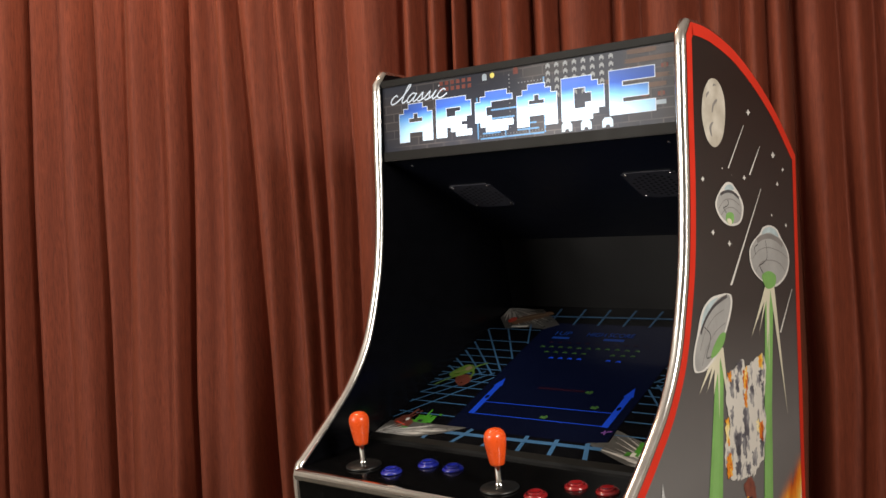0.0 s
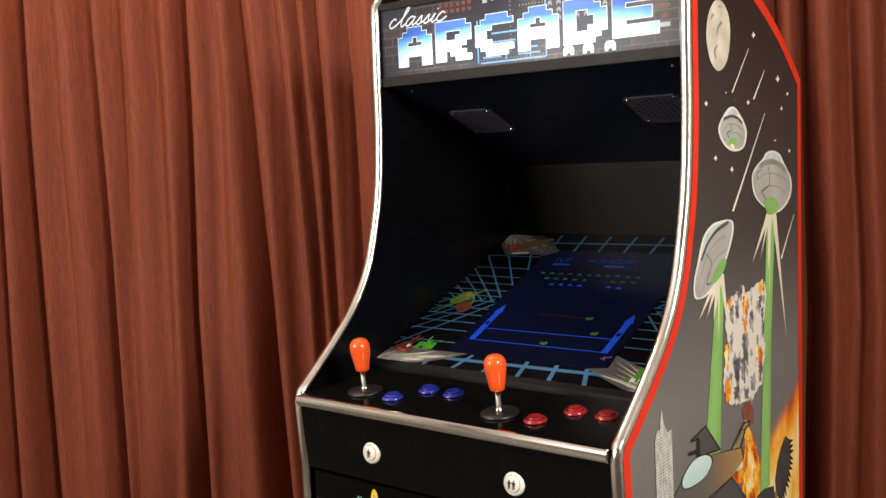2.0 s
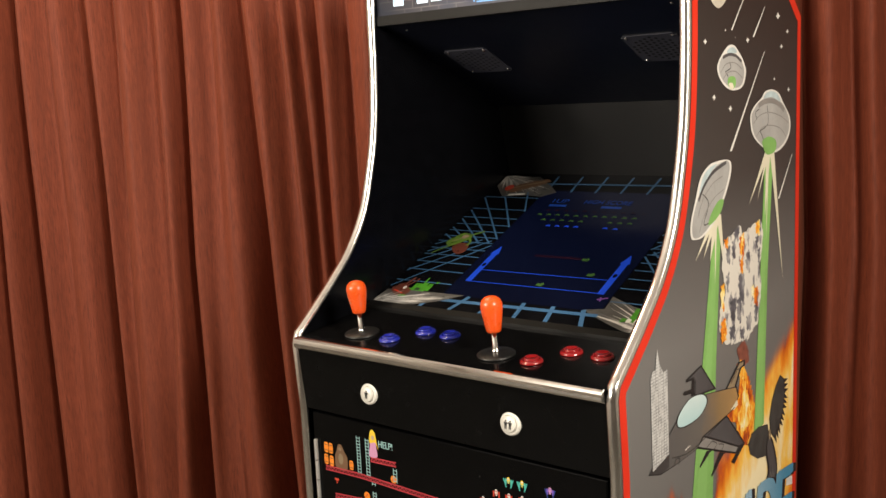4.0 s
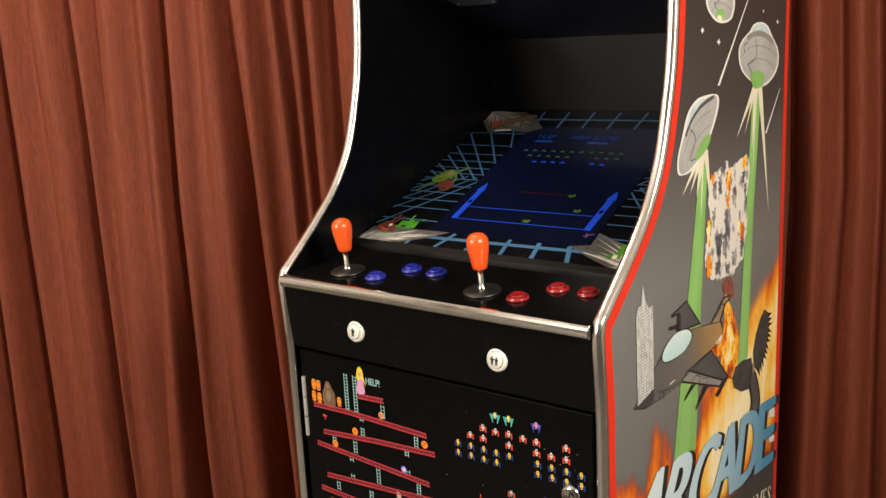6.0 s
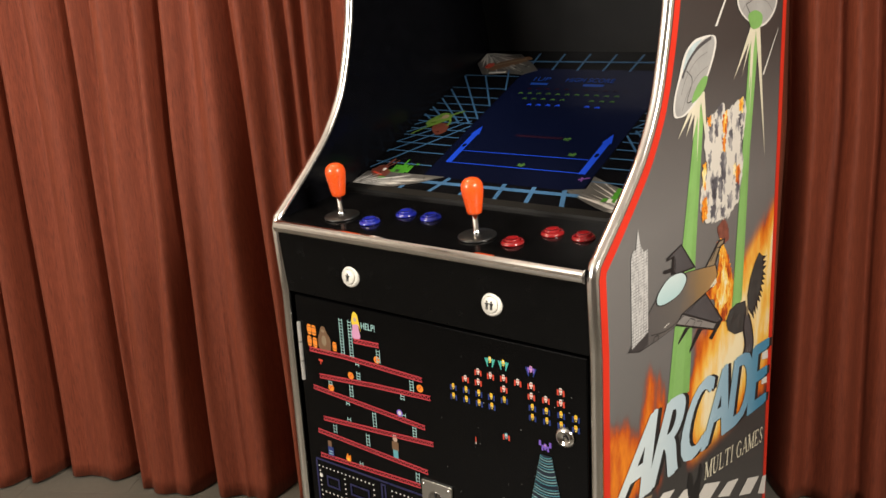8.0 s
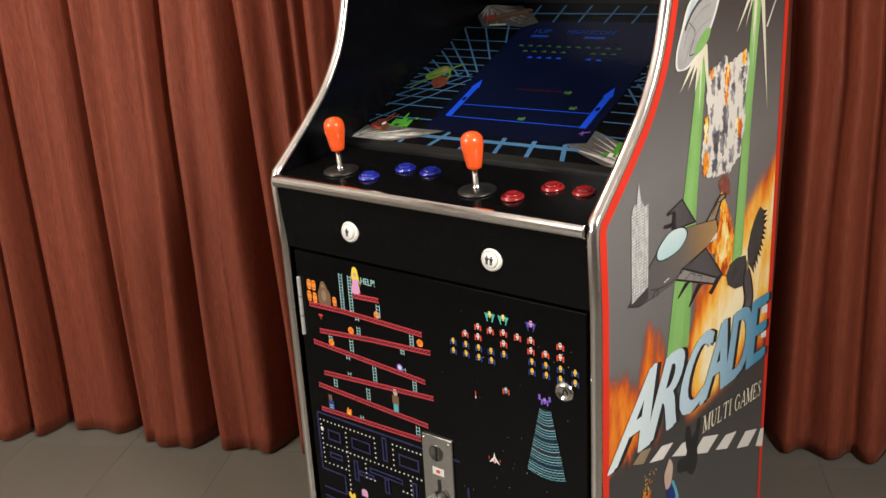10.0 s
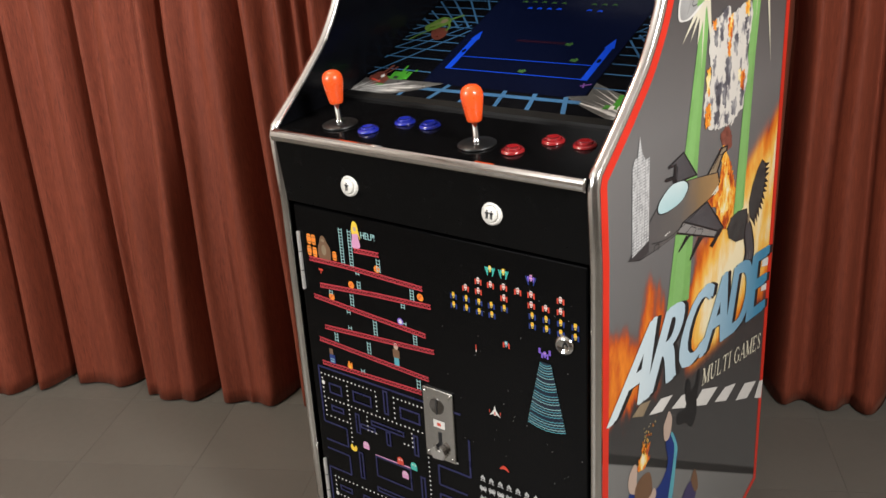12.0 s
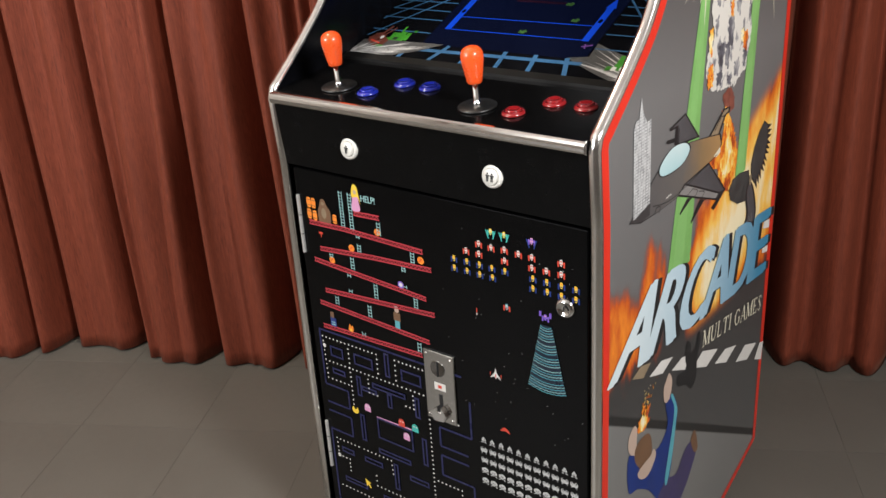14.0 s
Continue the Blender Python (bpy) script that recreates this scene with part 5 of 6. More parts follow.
# swarm of the third game
def bug(x, z, body, wing, eye):
    s = 0.0065
    return [(wing, 0, rect(x - s, z - s, x - s * 0.55, z + s * 0.45)), (wing, 0, rect(x + s * 0.55, z - s, x + s, z + s * 0.45)), (wing, 0, rect(x - s * 0.8, z - s * 0.2, x + s * 0.8, z + s * 0.2)),
            (body, 0, [(x - s * 0.45, z + s * 0.3), (x - s * 0.2, z - s * 0.7), (x + s * 0.2, z - s * 0.7), (x + s * 0.45, z + s * 0.3), (x + s * 0.3, z + s * 0.9), (x - s * 0.3, z + s * 0.9)]), (wing, 0, rect(x - s * 0.15, z - s * 0.5, x + s * 0.15, z - s * 0.1)), (eye, 0, rect(x - s * 0.3, z + s * 0.3, x + s * 0.3, z + s * 0.6))]


for x in (0.134, 0.159):
    art(door, "beetle", DOOR, bug(x, 0.827, YELP, TEALP, WHITEP) + [(TEALP, 0, bar((x - 0.009, 0.830), (x - 0.004, 0.816), 0.002)), (TEALP, 0, bar((x + 0.009, 0.830), (x + 0.004, 0.816), 0.002))])
art(door, "beetle", DOOR, bug(0.208, 0.827, PINKP, VIOLP, VIOLP) + [(NAVYP, 0, bar((0.199, 0.830), (0.204, 0.816), 0.002)), (NAVYP, 0, bar((0.217, 0.830), (0.212, 0.816), 0.002))])
for x, z in ((0.110, 0.802), (0.085, 0.785), (0.110, 0.785), (0.134, 0.801), (0.158, 0.802), (0.158, 0.784), (0.184, 0.801), (0.208, 0.801), (0.208, 0.784), (0.233, 0.784), (0.259, 0.803), (0.259, 0.785)):
    art(door, "beetle", DOOR, bug(x, z, WHITEP, REDP, REDP))
for x, rows in ((0.060, (0, 1)), (0.085, (0, 1)), (0.110, (0, 1)), (0.134, (0, 1)), (0.158, (0,)), (0.209, (0, 1)), (0.234, (0, 1)), (0.259, (0, 1)), (0.284, (0, 1))):
    for r in rows:
        art(door, "beetle", DOOR, bug(x, 0.766 - 0.0165 * r, YELP, NAVYP, ORANGEP))
art(door, "beetle", DOOR, bug(0.159, 0.704, SKYP, REDP, WHITEP))
art(door, "beetle", DOOR, bug(0.230, 0.705, VIOLP, VIOLP, PINKP) + [(VIOLP, 0, rect(0.219, 0.706, 0.223, 0.715)), (VIOLP, 0, rect(0.237, 0.706, 0.241, 0.715))])
art(door, "bullet", DOOR, [(REDP, 0, rect(0.099, 0.678, 0.101, 0.688)), (WHITEP, 0, rect(0.099, 0.675, 0.101, 0.679))])
beam = []
for k in range(27):
    f = k / 26
    zc, half = 0.690 - 0.112 * f, 0.010 + 0.025 * f
    pts = [(0.231 + half * (-1 + 0.125 * i), zc - 0.0035 * (1 - (1 - i / 8) ** 2) * (1 + f) + 0.0011 * ((i + k) % 2)) for i in range(17)]
    beam.append([(CYANP if k % 2 else SKYP, 0, bar(p, q, 0.0012), 3) for p, q in zip(pts, pts[1:])])
BEAMB = plain("print_beam", (0.003, 0.009, 0.024), 0.3, vary=0.1)
art(door, "tractor_beam", DOOR, [(BEAMB, 0, [(0.221, 0.692), (0.241, 0.692), (0.266, 0.576), (0.196, 0.576)])])
for wave in beam:
    art(door, "beam_wave", DOOR, wave, "pale blue wavy beam line")
art(door, "spaceship", DOOR, [(WHITEP, 0, [(0.132, 0.586), (0.134, 0.577), (0.143, 0.565), (0.135, 0.569), (0.132, 0.565), (0.129, 0.569), (0.121, 0.565), (0.130, 0.577)]), (REDP, 0, rect(0.1205, 0.570, 0.122, 0.576)), (REDP, 0, rect(0.142, 0.570, 0.1435, 0.576)), (REDP, 0, rect(0.131, 0.567, 0.133, 0.574))])
art(door, "red_saucer", DOOR, [(REDP, 1, [(0.137, 0.466), (0.141, 0.472), (0.147, 0.475), (0.153, 0.471), (0.156, 0.465), (0.147, 0.468)])])


BITS = (("00001111000", "01111111110", "11111111111", "11100100111", "11111111111", "00011011000", "00110100110", "11000000011"),
        ("00100000100", "10010001001", "10111111101", "11101110111", "11111111111", "01111111110", "00100000100", "01000000010"),
        ("00000100000", "00001110000", "00011111000", "00110101100", "00111111100", "00010001000", "00101010100", "01010001010"))


def invader(x, z, kind):
    """A small figure drawn in square dots, run by run."""
    g, h = 0.00125, 0.00165
    out = []
    for r, line in enumerate(BITS[kind]):
        for bit, run in itertools.groupby(range(11), key=lambda c: line[c]):
            run = list(run)
            if bit == "1":
                out.append((GREYW, 0, rect(x + (run[0] - 5.5) * g, z + (3 - r) * h, x + (run[-1] - 4.5) * g, z + (4 - r) * h), 0))
    return out


GREYW = plain("print_silver", (0.48, 0.48, 0.47), 0.3, vary=0.05)
for r in range(5):
    for c in range(11):
        art(door, "invader", DOOR, invader(0.101 + 0.0178 * c, 0.434 - 0.0214 * r, (2, 1, 1, 0, 0)[r]))
rnd = random.Random(4)
arts(door, "star_speck", DOOR, [(GREYW, 0, rect(x, z, x + 0.0010, z + 0.0010)) for x, z in [(rnd.uniform(0.02, 0.295), rnd.uniform(0.46, 0.85)) for _ in range(34)]])

# coin slot and lock
coin = part("coin_plate", box(-0.018, 0.047, DOOR_Y - 0.004, DOOR_Y + 0.001, 0.442, 0.580, 0.0012), STEEL, cabinet, "polished steel coin plate")
CF = Matrix.Rotation(math.radians(90), 4, "X")
at = lambda x, z, d=0.004: Matrix.Translation((x, DOOR_Y - d, z)) @ CF
ENTRY = plain("dark_steel", (0.22, 0.21, 0.20), 0.18, 1.0, 0.1, 60)
part("coin_entry", lathe([(0.0, 0.0002), (0.0135, 0.0004), (0.0150, 0.0010), (0.0155, 0.0)], 30, at(0.012, 0.548)), ENTRY, coin)
# Slots are raised black blocks that stand in for the shade inside them.
part("coin_slot", box(0.0105, 0.0135, DOOR_Y - 0.0056, DOOR_Y - 0.004, 0.532, 0.562, 0.0004), INKP, coin)
part("sticker", box(0.003, 0.027, DOOR_Y - 0.0044, DOOR_Y - 0.004, 0.506, 0.520), WHITEP, coin)
part("sticker_mark", box(0.011, 0.019, DOOR_Y - 0.0047, DOOR_Y - 0.0045, 0.510, 0.516), REDP, coin)
part("return_slot", box(0.012, 0.019, DOOR_Y - 0.0055, DOOR_Y - 0.003, 0.462, 0.498, 0.0006), INKP, coin)
part("return_flap", prism([(-0.004, 0.462), (0.004, 0.468), (0.012, 0.476), (0.013, 0.466), (0.018, 0.466), (0.020, 0.476), (0.028, 0.470), (0.032, 0.462), (0.026, 0.448), (0.004, 0.446)], 1, DOOR_Y - 0.014, DOOR_Y - 0.004, None, 0.0015), CHROME, coin)
for x, z in ((-0.012, 0.572), (0.040, 0.572), (-0.012, 0.450), (0.040, 0.450)):
    part("screw", lathe([(0.0030, 0.0), (0.0028, 0.0010), (0.0, 0.0018)], 14, at(x, z)), CHROME, coin)
lock = part("lock", lathe([(0.0165, 0.0), (0.0160, 0.0030), (0.0120, 0.0062), (0.0105, 0.0066), (0.0100, 0.0052), (0.0, 0.0052)], 32, at(0.265, 0.731, 0.0)), CHROME, cabinet, "round chrome lock")
# A black block on the lock takes the place of the keyhole's shade.
part("keyhole", box(0.2643, 0.2657, DOOR_Y - 0.0062, DOOR_Y - 0.004, 0.727, 0.735), INKP, lock)

# ---- monitor ----
STRIP = plain("strip_black", (0.006, 0.0058, 0.0055), 0.4, vary=0.15, spec=0.25)
bezel = part("monitor_bezel", prism([(0.19, 1.0205), (0.68, 1.2308), (0.68, 1.215), (0.19, 1.005)], 0, -XI, XI), DARK, cabinet, "glossy black bezel printed with a blue grid")
BLUEE = plain("screen_blue", (0.006, 0.040, 0.38), 0.2, vary=0.05, emit=0.40)
GREENE = plain("screen_green", (0.030, 0.075, 0.02), 0.2, vary=0.2, emit=0.22)
REDE = plain("screen_red", (0.018, 0.005, 0.012), 0.2, vary=0.1, emit=0.08)
PINKE = plain("screen_pink", (0.10, 0.04, 0.16), 0.2, vary=0.1, emit=0.25)
TEXTE = plain("screen_text", (0.006, 0.035, 0.20), 0.2, vary=0.05, emit=0.20)


def screen_glass():
    a = Mat("screen_glass")
    n = a.noise(a.coords(), 6, 2)
    a.link(a.ramp(n, [(0.3, (0.0015, 0.002, 0.006)), (0.7, (0.002, 0.003, 0.010))]), a.b.inputs["Base Color"])
    a.b.inputs["Emission Color"].default_value = (0.0012, 0.0025, 0.012, 1)
    a.b.inputs["Emission Strength"].default_value = 0.55
    a.b.inputs["Roughness"].default_value = 0.16
    return a.m


screen = art(cabinet, "screen", BEZ, [(screen_glass(), 0, rect(-0.167, 0.060, 0.164, 0.455))], "dark blue lit monitor screen showing a game")
LAYER[BEZ] = 1


def screen_art(name, shapes, label=""):
    return art(screen, name, BEZ, shapes, label)


screen_art("field_line", [(BLUEE, 0, bar((-0.147, 0.109), (0.137, 0.111), 0.0019))])
screen_art("field_line", [(BLUEE, 0, bar((-0.144, 0.148), (0.140, 0.151), 0.0019))])
for s in (-1, 1):
    x = 0.1405 * s
    screen_art("field_post", [(BLUEE, 0, rect(x - 0.0065, 0.108, x + 0.0065, 0.205)), (BLUEE, 0, [(x - 0.010, 0.203), (x + 0.010, 0.203), (x, 0.232)]), (screen.data.materials[0], 0, ellipse(x, 0.165, 0.004, 0.006, 10))])
for v, x0, mat, cols in ((0.376, -0.117, REDE, range(11)), (0.358, -0.127, GREENE, (0, 1, 2, 3, 4, 5, 6, 7, 8, 9, 10)), (0.338, -0.106, GREENE, (0, 1, 2, 3, 4, 7, 8, 9)), (0.317, -0.084, BLUEE, (0, 1, 2, 3, 6, 7))):
    for c in cols:
        x = x0 + 0.0213 * c
        screen_art("sprite", [(mat, 0, [(x - 0.0050, v - 0.0035), (x - 0.002, v - 0.0015), (x + 0.002, v - 0.0015), (x + 0.0050, v - 0.0035), (x + 0.0055, v), (x + 0.0025, v + 0.0035), (x - 0.0025, v + 0.0035), (x - 0.0055, v)])])
for x, v in ((0.013, 0.120), (0.094, 0.163), (0.060, 0.208)):
    screen_art("sprite", [(GREENE, 0, [(x - 0.008, v - 0.004), (x + 0.004, v - 0.006), (x + 0.008, v + 0.001), (x + 0.003, v + 0.006), (x - 0.002, v + 0.002), (x - 0.007, v + 0.004)])])
screen_art("sprite", [(PINKE, 0, bar((0.142, 0.092), (0.160, 0.100), 0.0035)), (PINKE, 0, bar((0.146, 0.100), (0.150, 0.088), 0.003))])
lettering(screen, "score_text", BEZ, "1UP", [(-0.125, 0.405), (-0.088, 0.405), (-0.088, 0.420), (-0.125, 0.420)], TEXTE, 5)
lettering(screen, "score_text", BEZ, "HIGH SCORE", [(-0.050, 0.405), (0.055, 0.405), (0.055, 0.420), (-0.050, 0.420)], TEXTE, 5)
screen_art("score_bar", [(TEXTE, 0, rect(-0.005, 0.391, 0.040, 0.399))])
screen_art("score_bar", [(TEXTE, 0, rect(-0.125, 0.391, -0.085, 0.399))])
screen_art("message_bar", [(REDE, 0, rect(-0.050, 0.206, 0.050, 0.212))])

# printed grid round the screen: cross lines, and slanting ones that run together half way up
arts(bezel, "grid_line", BEZ, [(GRIDP, 0, bar((-0.235, 0.040), (0.165, 0.049), 0.0085))]
     + [(GRIDP, 0, bar((x0, 0.013), (x1, 0.060), 0.0085)) for x0, x1 in ((-0.192, -0.180), (-0.124, -0.104), (-0.055, -0.046), (0.019, 0.015), (0.083, 0.075), (0.152, 0.134))])
arts(bezel, "grid_line", BEZ, [(GRIDP, 0, bar((-0.19, 0.483), (0.303, 0.489), 0.0055))] + [(GRIDP, 0, bar((-0.163 + 0.058 * k, 0.450), (-0.170 + 0.060 * k, 0.517), 0.0050)) for k in range(8)])
CROSS_V = (0.421, 0.370, 0.334, 0.306, 0.280, 0.258, 0.238, 0.211, 0.187, 0.160, 0.131, 0.091)
FAN = ((0.303, 0.417, 0.167, 0.255), (0.252, 0.421, 0.168, 0.303), (0.207, 0.445, 0.168, 0.365), (0.303, 0.362, 0.176, 0.238), (0.303, 0.326, 0.200, 0.236), (0.303, 0.291, 0.232, 0.237), (0.303, 0.263, 0.255, 0.230))
for s in (-1, 1):
    lines = [(GRIDP, 0, bar((0.304 * s, v), (0.168 * s, v), 0.0028)) for v in CROSS_V]
    lines += [(GRIDP, 0, bar((a * s, v), (b * s, w), 0.0036)) for a, v, b, w in FAN]
    lines += [(GRIDP, 0, bar((a * s, 0.486 - v), (b * s, 0.486 - w), 0.0036)) for a, v, b, w in FAN if v < 0.42]
    arts(bezel, "grid_line", BEZ, lines)

FLARES = [plain("print_flare_" + word, (v, v * 0.97, v * 0.92), 0.3, vary=0.25, scale=60) for word, v in (("dim", 0.07), ("mid", 0.22), ("pale", 0.55))]


def flare(root, tips, n, seed):
    """A burst of tapering rays from a corner out to a line of tips."""
    r = random.Random(seed)
    a = Vector(root)
    ends = [Vector(q) for q in tips]
    shapes = [(FLARES[0], 0, [root, *tips], 0)]
    for k in range(n):
        f = (k + r.random()) / n * (len(ends) - 1)
        e = ends[min(int(f), len(ends) - 2)].lerp(ends[min(int(f), len(ends) - 2) + 1], f % 1)
        e = a.lerp(e, r.uniform(0.65, 1.0))
        d = (e - a).normalized()
        o = Vector((-d.y, d.x)) * r.uniform(0.0015, 0.0050)
        b = a.lerp(e, r.uniform(0.25, 0.45))
        shapes.append((FLARES[1 + k % 2], 0, [tuple(a), tuple(b - o), tuple(e), tuple(b + o)], 1 + k * 0.08))
    return art(bezel, "corner_flare", BEZ, shapes, "pale burst of rays")


flare((-0.306, 0.012), [(-0.300, 0.056), (-0.270, 0.060), (-0.176, 0.061), (-0.118, 0.062), (-0.159, 0.037), (-0.206, 0.018), (-0.260, 0.012)], 24, 3)
flare((0.305, 0.012), [(0.240, 0.012), (0.205, 0.026), (0.161, 0.046), (0.131, 0.062), (0.168, 0.070), (0.166, 0.106), (0.215, 0.085), (0.300, 0.060)], 26, 5)
flare((-0.305, 0.514), [(-0.216, 0.514), (-0.163, 0.472), (-0.138, 0.448), (-0.165, 0.428), (-0.205, 0.432), (-0.262, 0.424), (-0.304, 0.470)], 24, 8)


def blocky(pts):
    """An outline snapped to small square steps."""
    g = 0.0042
    q = [(round(x / g) * g, round(v / g) * g) for x, v in pts]
    out = []
    for (x0, v0), (x1, v1) in zip(q, q[1:] + q[:1]):
        out.append((x0, v0))
        if x0 != x1 and v0 != v1:
            out.append((x1, v0))
    return out


FROGP = plain("print_frog", (0.09, 0.17, 0.025), 0.3, vary=0.3, scale=70)
SLIMEP = plain("print_slime", (0.05, 0.24, 0.02), 0.3, vary=0.25, scale=60)
MUDP = plain("print_mud", (0.11, 0.030, 0.020), 0.3, vary=0.3, scale=60)
LAYER[BEZ] = 4
art(bezel, "green_block", BEZ, [(SLIMEP, 0, blocky([(-0.241, 0.044), (-0.256, 0.066), (-0.246, 0.084), (-0.232, 0.088), (-0.220, 0.079), (-0.206, 0.064), (-0.214, 0.047)])), (SLIMEP, 0, rect(-0.232, 0.086, -0.228, 0.104)), (SLIMEP, 0, rect(-0.216, 0.078, -0.206, 0.086)),
                                (SLIMEP, 0, rect(-0.204, 0.088, -0.198, 0.094)), (SLIMEP, 0, rect(-0.262, 0.036, -0.246, 0.044)), (INKP, 0, rect(-0.238, 0.062, -0.228, 0.070))], "plain green block shape")
LAYER[BEZ] = 4.5
art(bezel, "brown_block", BEZ, [(MUDP, -1, [(-0.276, 0.040), (-0.290, 0.062), (-0.280, 0.080), (-0.262, 0.074), (-0.246, 0.060), (-0.250, 0.038)]), (MUDP, 0, bar((-0.270, 0.074), (-0.262, 0.102), 0.006)), (MUDP, 0, bar((-0.262, 0.074), (-0.250, 0.098), 0.004)),
                                (REDP, 0, bar((-0.284, 0.056), (-0.258, 0.048), 0.004)), (WHITEP, 1, ellipse(-0.264, 0.066, 0.004, 0.005, 8))], "plain brown block shape")
LAYER[BEZ] = 4
art(bezel, "green_block", BEZ, [(SLIMEP, 0, blocky([(0.212, 0.036), (0.208, 0.050), (0.222, 0.064), (0.224, 0.078), (0.236, 0.088), (0.262, 0.088), (0.276, 0.070), (0.282, 0.046), (0.270, 0.034), (0.244, 0.040)])), (WHITEP, 0, rect(0.220, 0.040, 0.228, 0.050)), (WHITEP, 0, rect(0.234, 0.042, 0.242, 0.052))], "plain green block shape")
LAYER[BEZ] = 4
art(bezel, "green_streak", BEZ, [(MUDP, 1, [(-0.253, 0.214), (-0.249, 0.232), (-0.222, 0.230), (-0.213, 0.205), (-0.228, 0.192)]), (FROGP, 1, [(-0.262, 0.219), (-0.280, 0.232), (-0.272, 0.254), (-0.258, 0.270), (-0.238, 0.266), (-0.230, 0.250), (-0.244, 0.234)]),
                                 (FROGP, 0.0045, [(-0.288, 0.188), (-0.276, 0.206), (-0.258, 0.224)]), (FROGP, 0.006, [(-0.236, 0.262), (-0.226, 0.272), (-0.214, 0.280)]), (FROGP, 0.005, [(-0.234, 0.252), (-0.224, 0.240), (-0.222, 0.224)]),
                                 (TANP, 0.0022, [(-0.268, 0.236), (-0.252, 0.250), (-0.240, 0.262)]), (TANP, 1, ellipse(-0.247, 0.256, 0.008, 0.008, 10))], "plain green streaked shape")
LAYER[BEZ] = 4
art(bezel, "brown_streak", BEZ, [(BROWNP, -1, [(-0.268, 0.450), (-0.250, 0.474), (-0.214, 0.492), (-0.184, 0.502), (-0.178, 0.490), (-0.212, 0.466), (-0.244, 0.446)]), (TANP, 0.005, [(-0.256, 0.462), (-0.224, 0.478), (-0.190, 0.492)]),
                                 (REDP, 1, ellipse(-0.266, 0.462, 0.010, 0.012, 10)), (WHITEP, 0, bar((-0.250, 0.432), (-0.210, 0.436), 0.006))], "plain brown streaked shape")

part("bezel_strip", prism([(0.184, 1.0180), (0.184, 1.0235), (0.199, 1.0295), (0.199, 1.0235)], 0, -XI, XI), STRIP, cabinet, "dark plastic strip below the bezel")

# ---- hood ----
INNER = plain("hood_black", (0.0065, 0.0065, 0.0068), 0.4, vary=0.15, scale=12, spec=0.35)
part("back_board", prism([(0.68, 1.21), (0.64, 1.385), (0.65, 1.385), (0.69, 1.21)], 0, -XI, XI), INNER, cabinet)
# Blue spill light under the hood is put into this base colour.
HOODP = plain("hood_panel_blue_spill", (0.0055, 0.0068, 0.0140), 0.34, vary=0.15, spec=0.6)
speaker_panel = part("speaker_panel", prism([(0.270, 1.546), (0.64, 1.380), (0.64, 1.390), (0.270, 1.556)], 0, -XI, XI), HOODP, cabinet)
SPD = Vector((0, 0.37, -0.166)).normalized()
SPN = Vector((1, 0, 0)).cross(SPD) * -1
SP_M = lambda x, y: Matrix(((1, 0, 0, x), (0, SPD.y, SPN.y, y), (0, SPD.z, SPN.z, 1.546 - (y - 0.270) * 0.4486), (0, 0, 0, 1)))
# Lifted and tinted blue for the light that falls on the grilles.
GRILLE = plain("grille_blue_spill", (0.050, 0.051, 0.068), 0.45, vary=0.2, scale=80)
for x in (-0.203, 0.184):
    m = SP_M(x, 0.432)
    sg = 1 if SPN.z < 0 else -1
    bm = box(-0.051, 0.051, -0.051, 0.051, 0.0003 * sg, 0.0016 * sg, 0.0)
    bmesh.ops.bevel(bm, geom=[e for e in bm.edges if abs(e.verts[0].co.z - e.verts[1].co.z) > 0.001], offset=0.006, segments=3, affect="EDGES")
    bmesh.ops.transform(bm, matrix=m, verts=bm.verts)
    grille = part("speaker_grille", bm, GRILLE, cabinet, "square black perforated speaker grille, tinted blue for spill light")
    # Near-black discs on the solid plate stand in for shade inside the holes.
    bm = bmesh.new()
    for i in range(9):
        for k in range(9):
            hx, hy = (i - 4) * 0.0105, (k - 4) * 0.0105 + (0.005 if i % 2 else 0)
            if math.hypot(hx, hy) < 0.045:
                lathe([(0.0032, 0.0017 * sg), (0.0, 0.0019 * sg)], 8, m @ Matrix.Translation((hx, hy, 0)), bm)
    part("hole_shade_discs", bm, plain("hole_shade", (0.001, 0.001, 0.001), 0.9), grille)
    for hx in (-0.043, 0.043):
        for hy in (-0.043, 0.043):
            part("screw", lathe([(0.0030, 0.0016 * sg), (0.0028, 0.0028 * sg), (0.0, 0.0034 * sg)], 12, m @ Matrix.Translation((hx, hy, 0))), CHROME, grille)


def backlight(a, low, high):
    """Strength of the light of the tube behind the marquee: strongest low down in the middle."""
    sep = a.node("ShaderNodeSeparateXYZ")
    a.link(a.coords(), sep.inputs[0])
    side = a.math("POWER", a.math("ABSOLUTE", a.math("MULTIPLY", a.math("ADD", sep.outputs["X"], 0.005), 4.7)), 4.0)
    rise = a.math("POWER", a.math("ABSOLUTE", a.math("MULTIPLY", a.math("SUBTRACT", sep.outputs["Z"], 1.572), 15.0)), 2.0)
    glow = a.math("EXPONENT", a.math("MULTIPLY", a.math("ADD", side, rise), -1.0))
    a.link(a.math("ADD", a.math("MULTIPLY", glow, high), low), a.b.inputs["Emission Strength"])


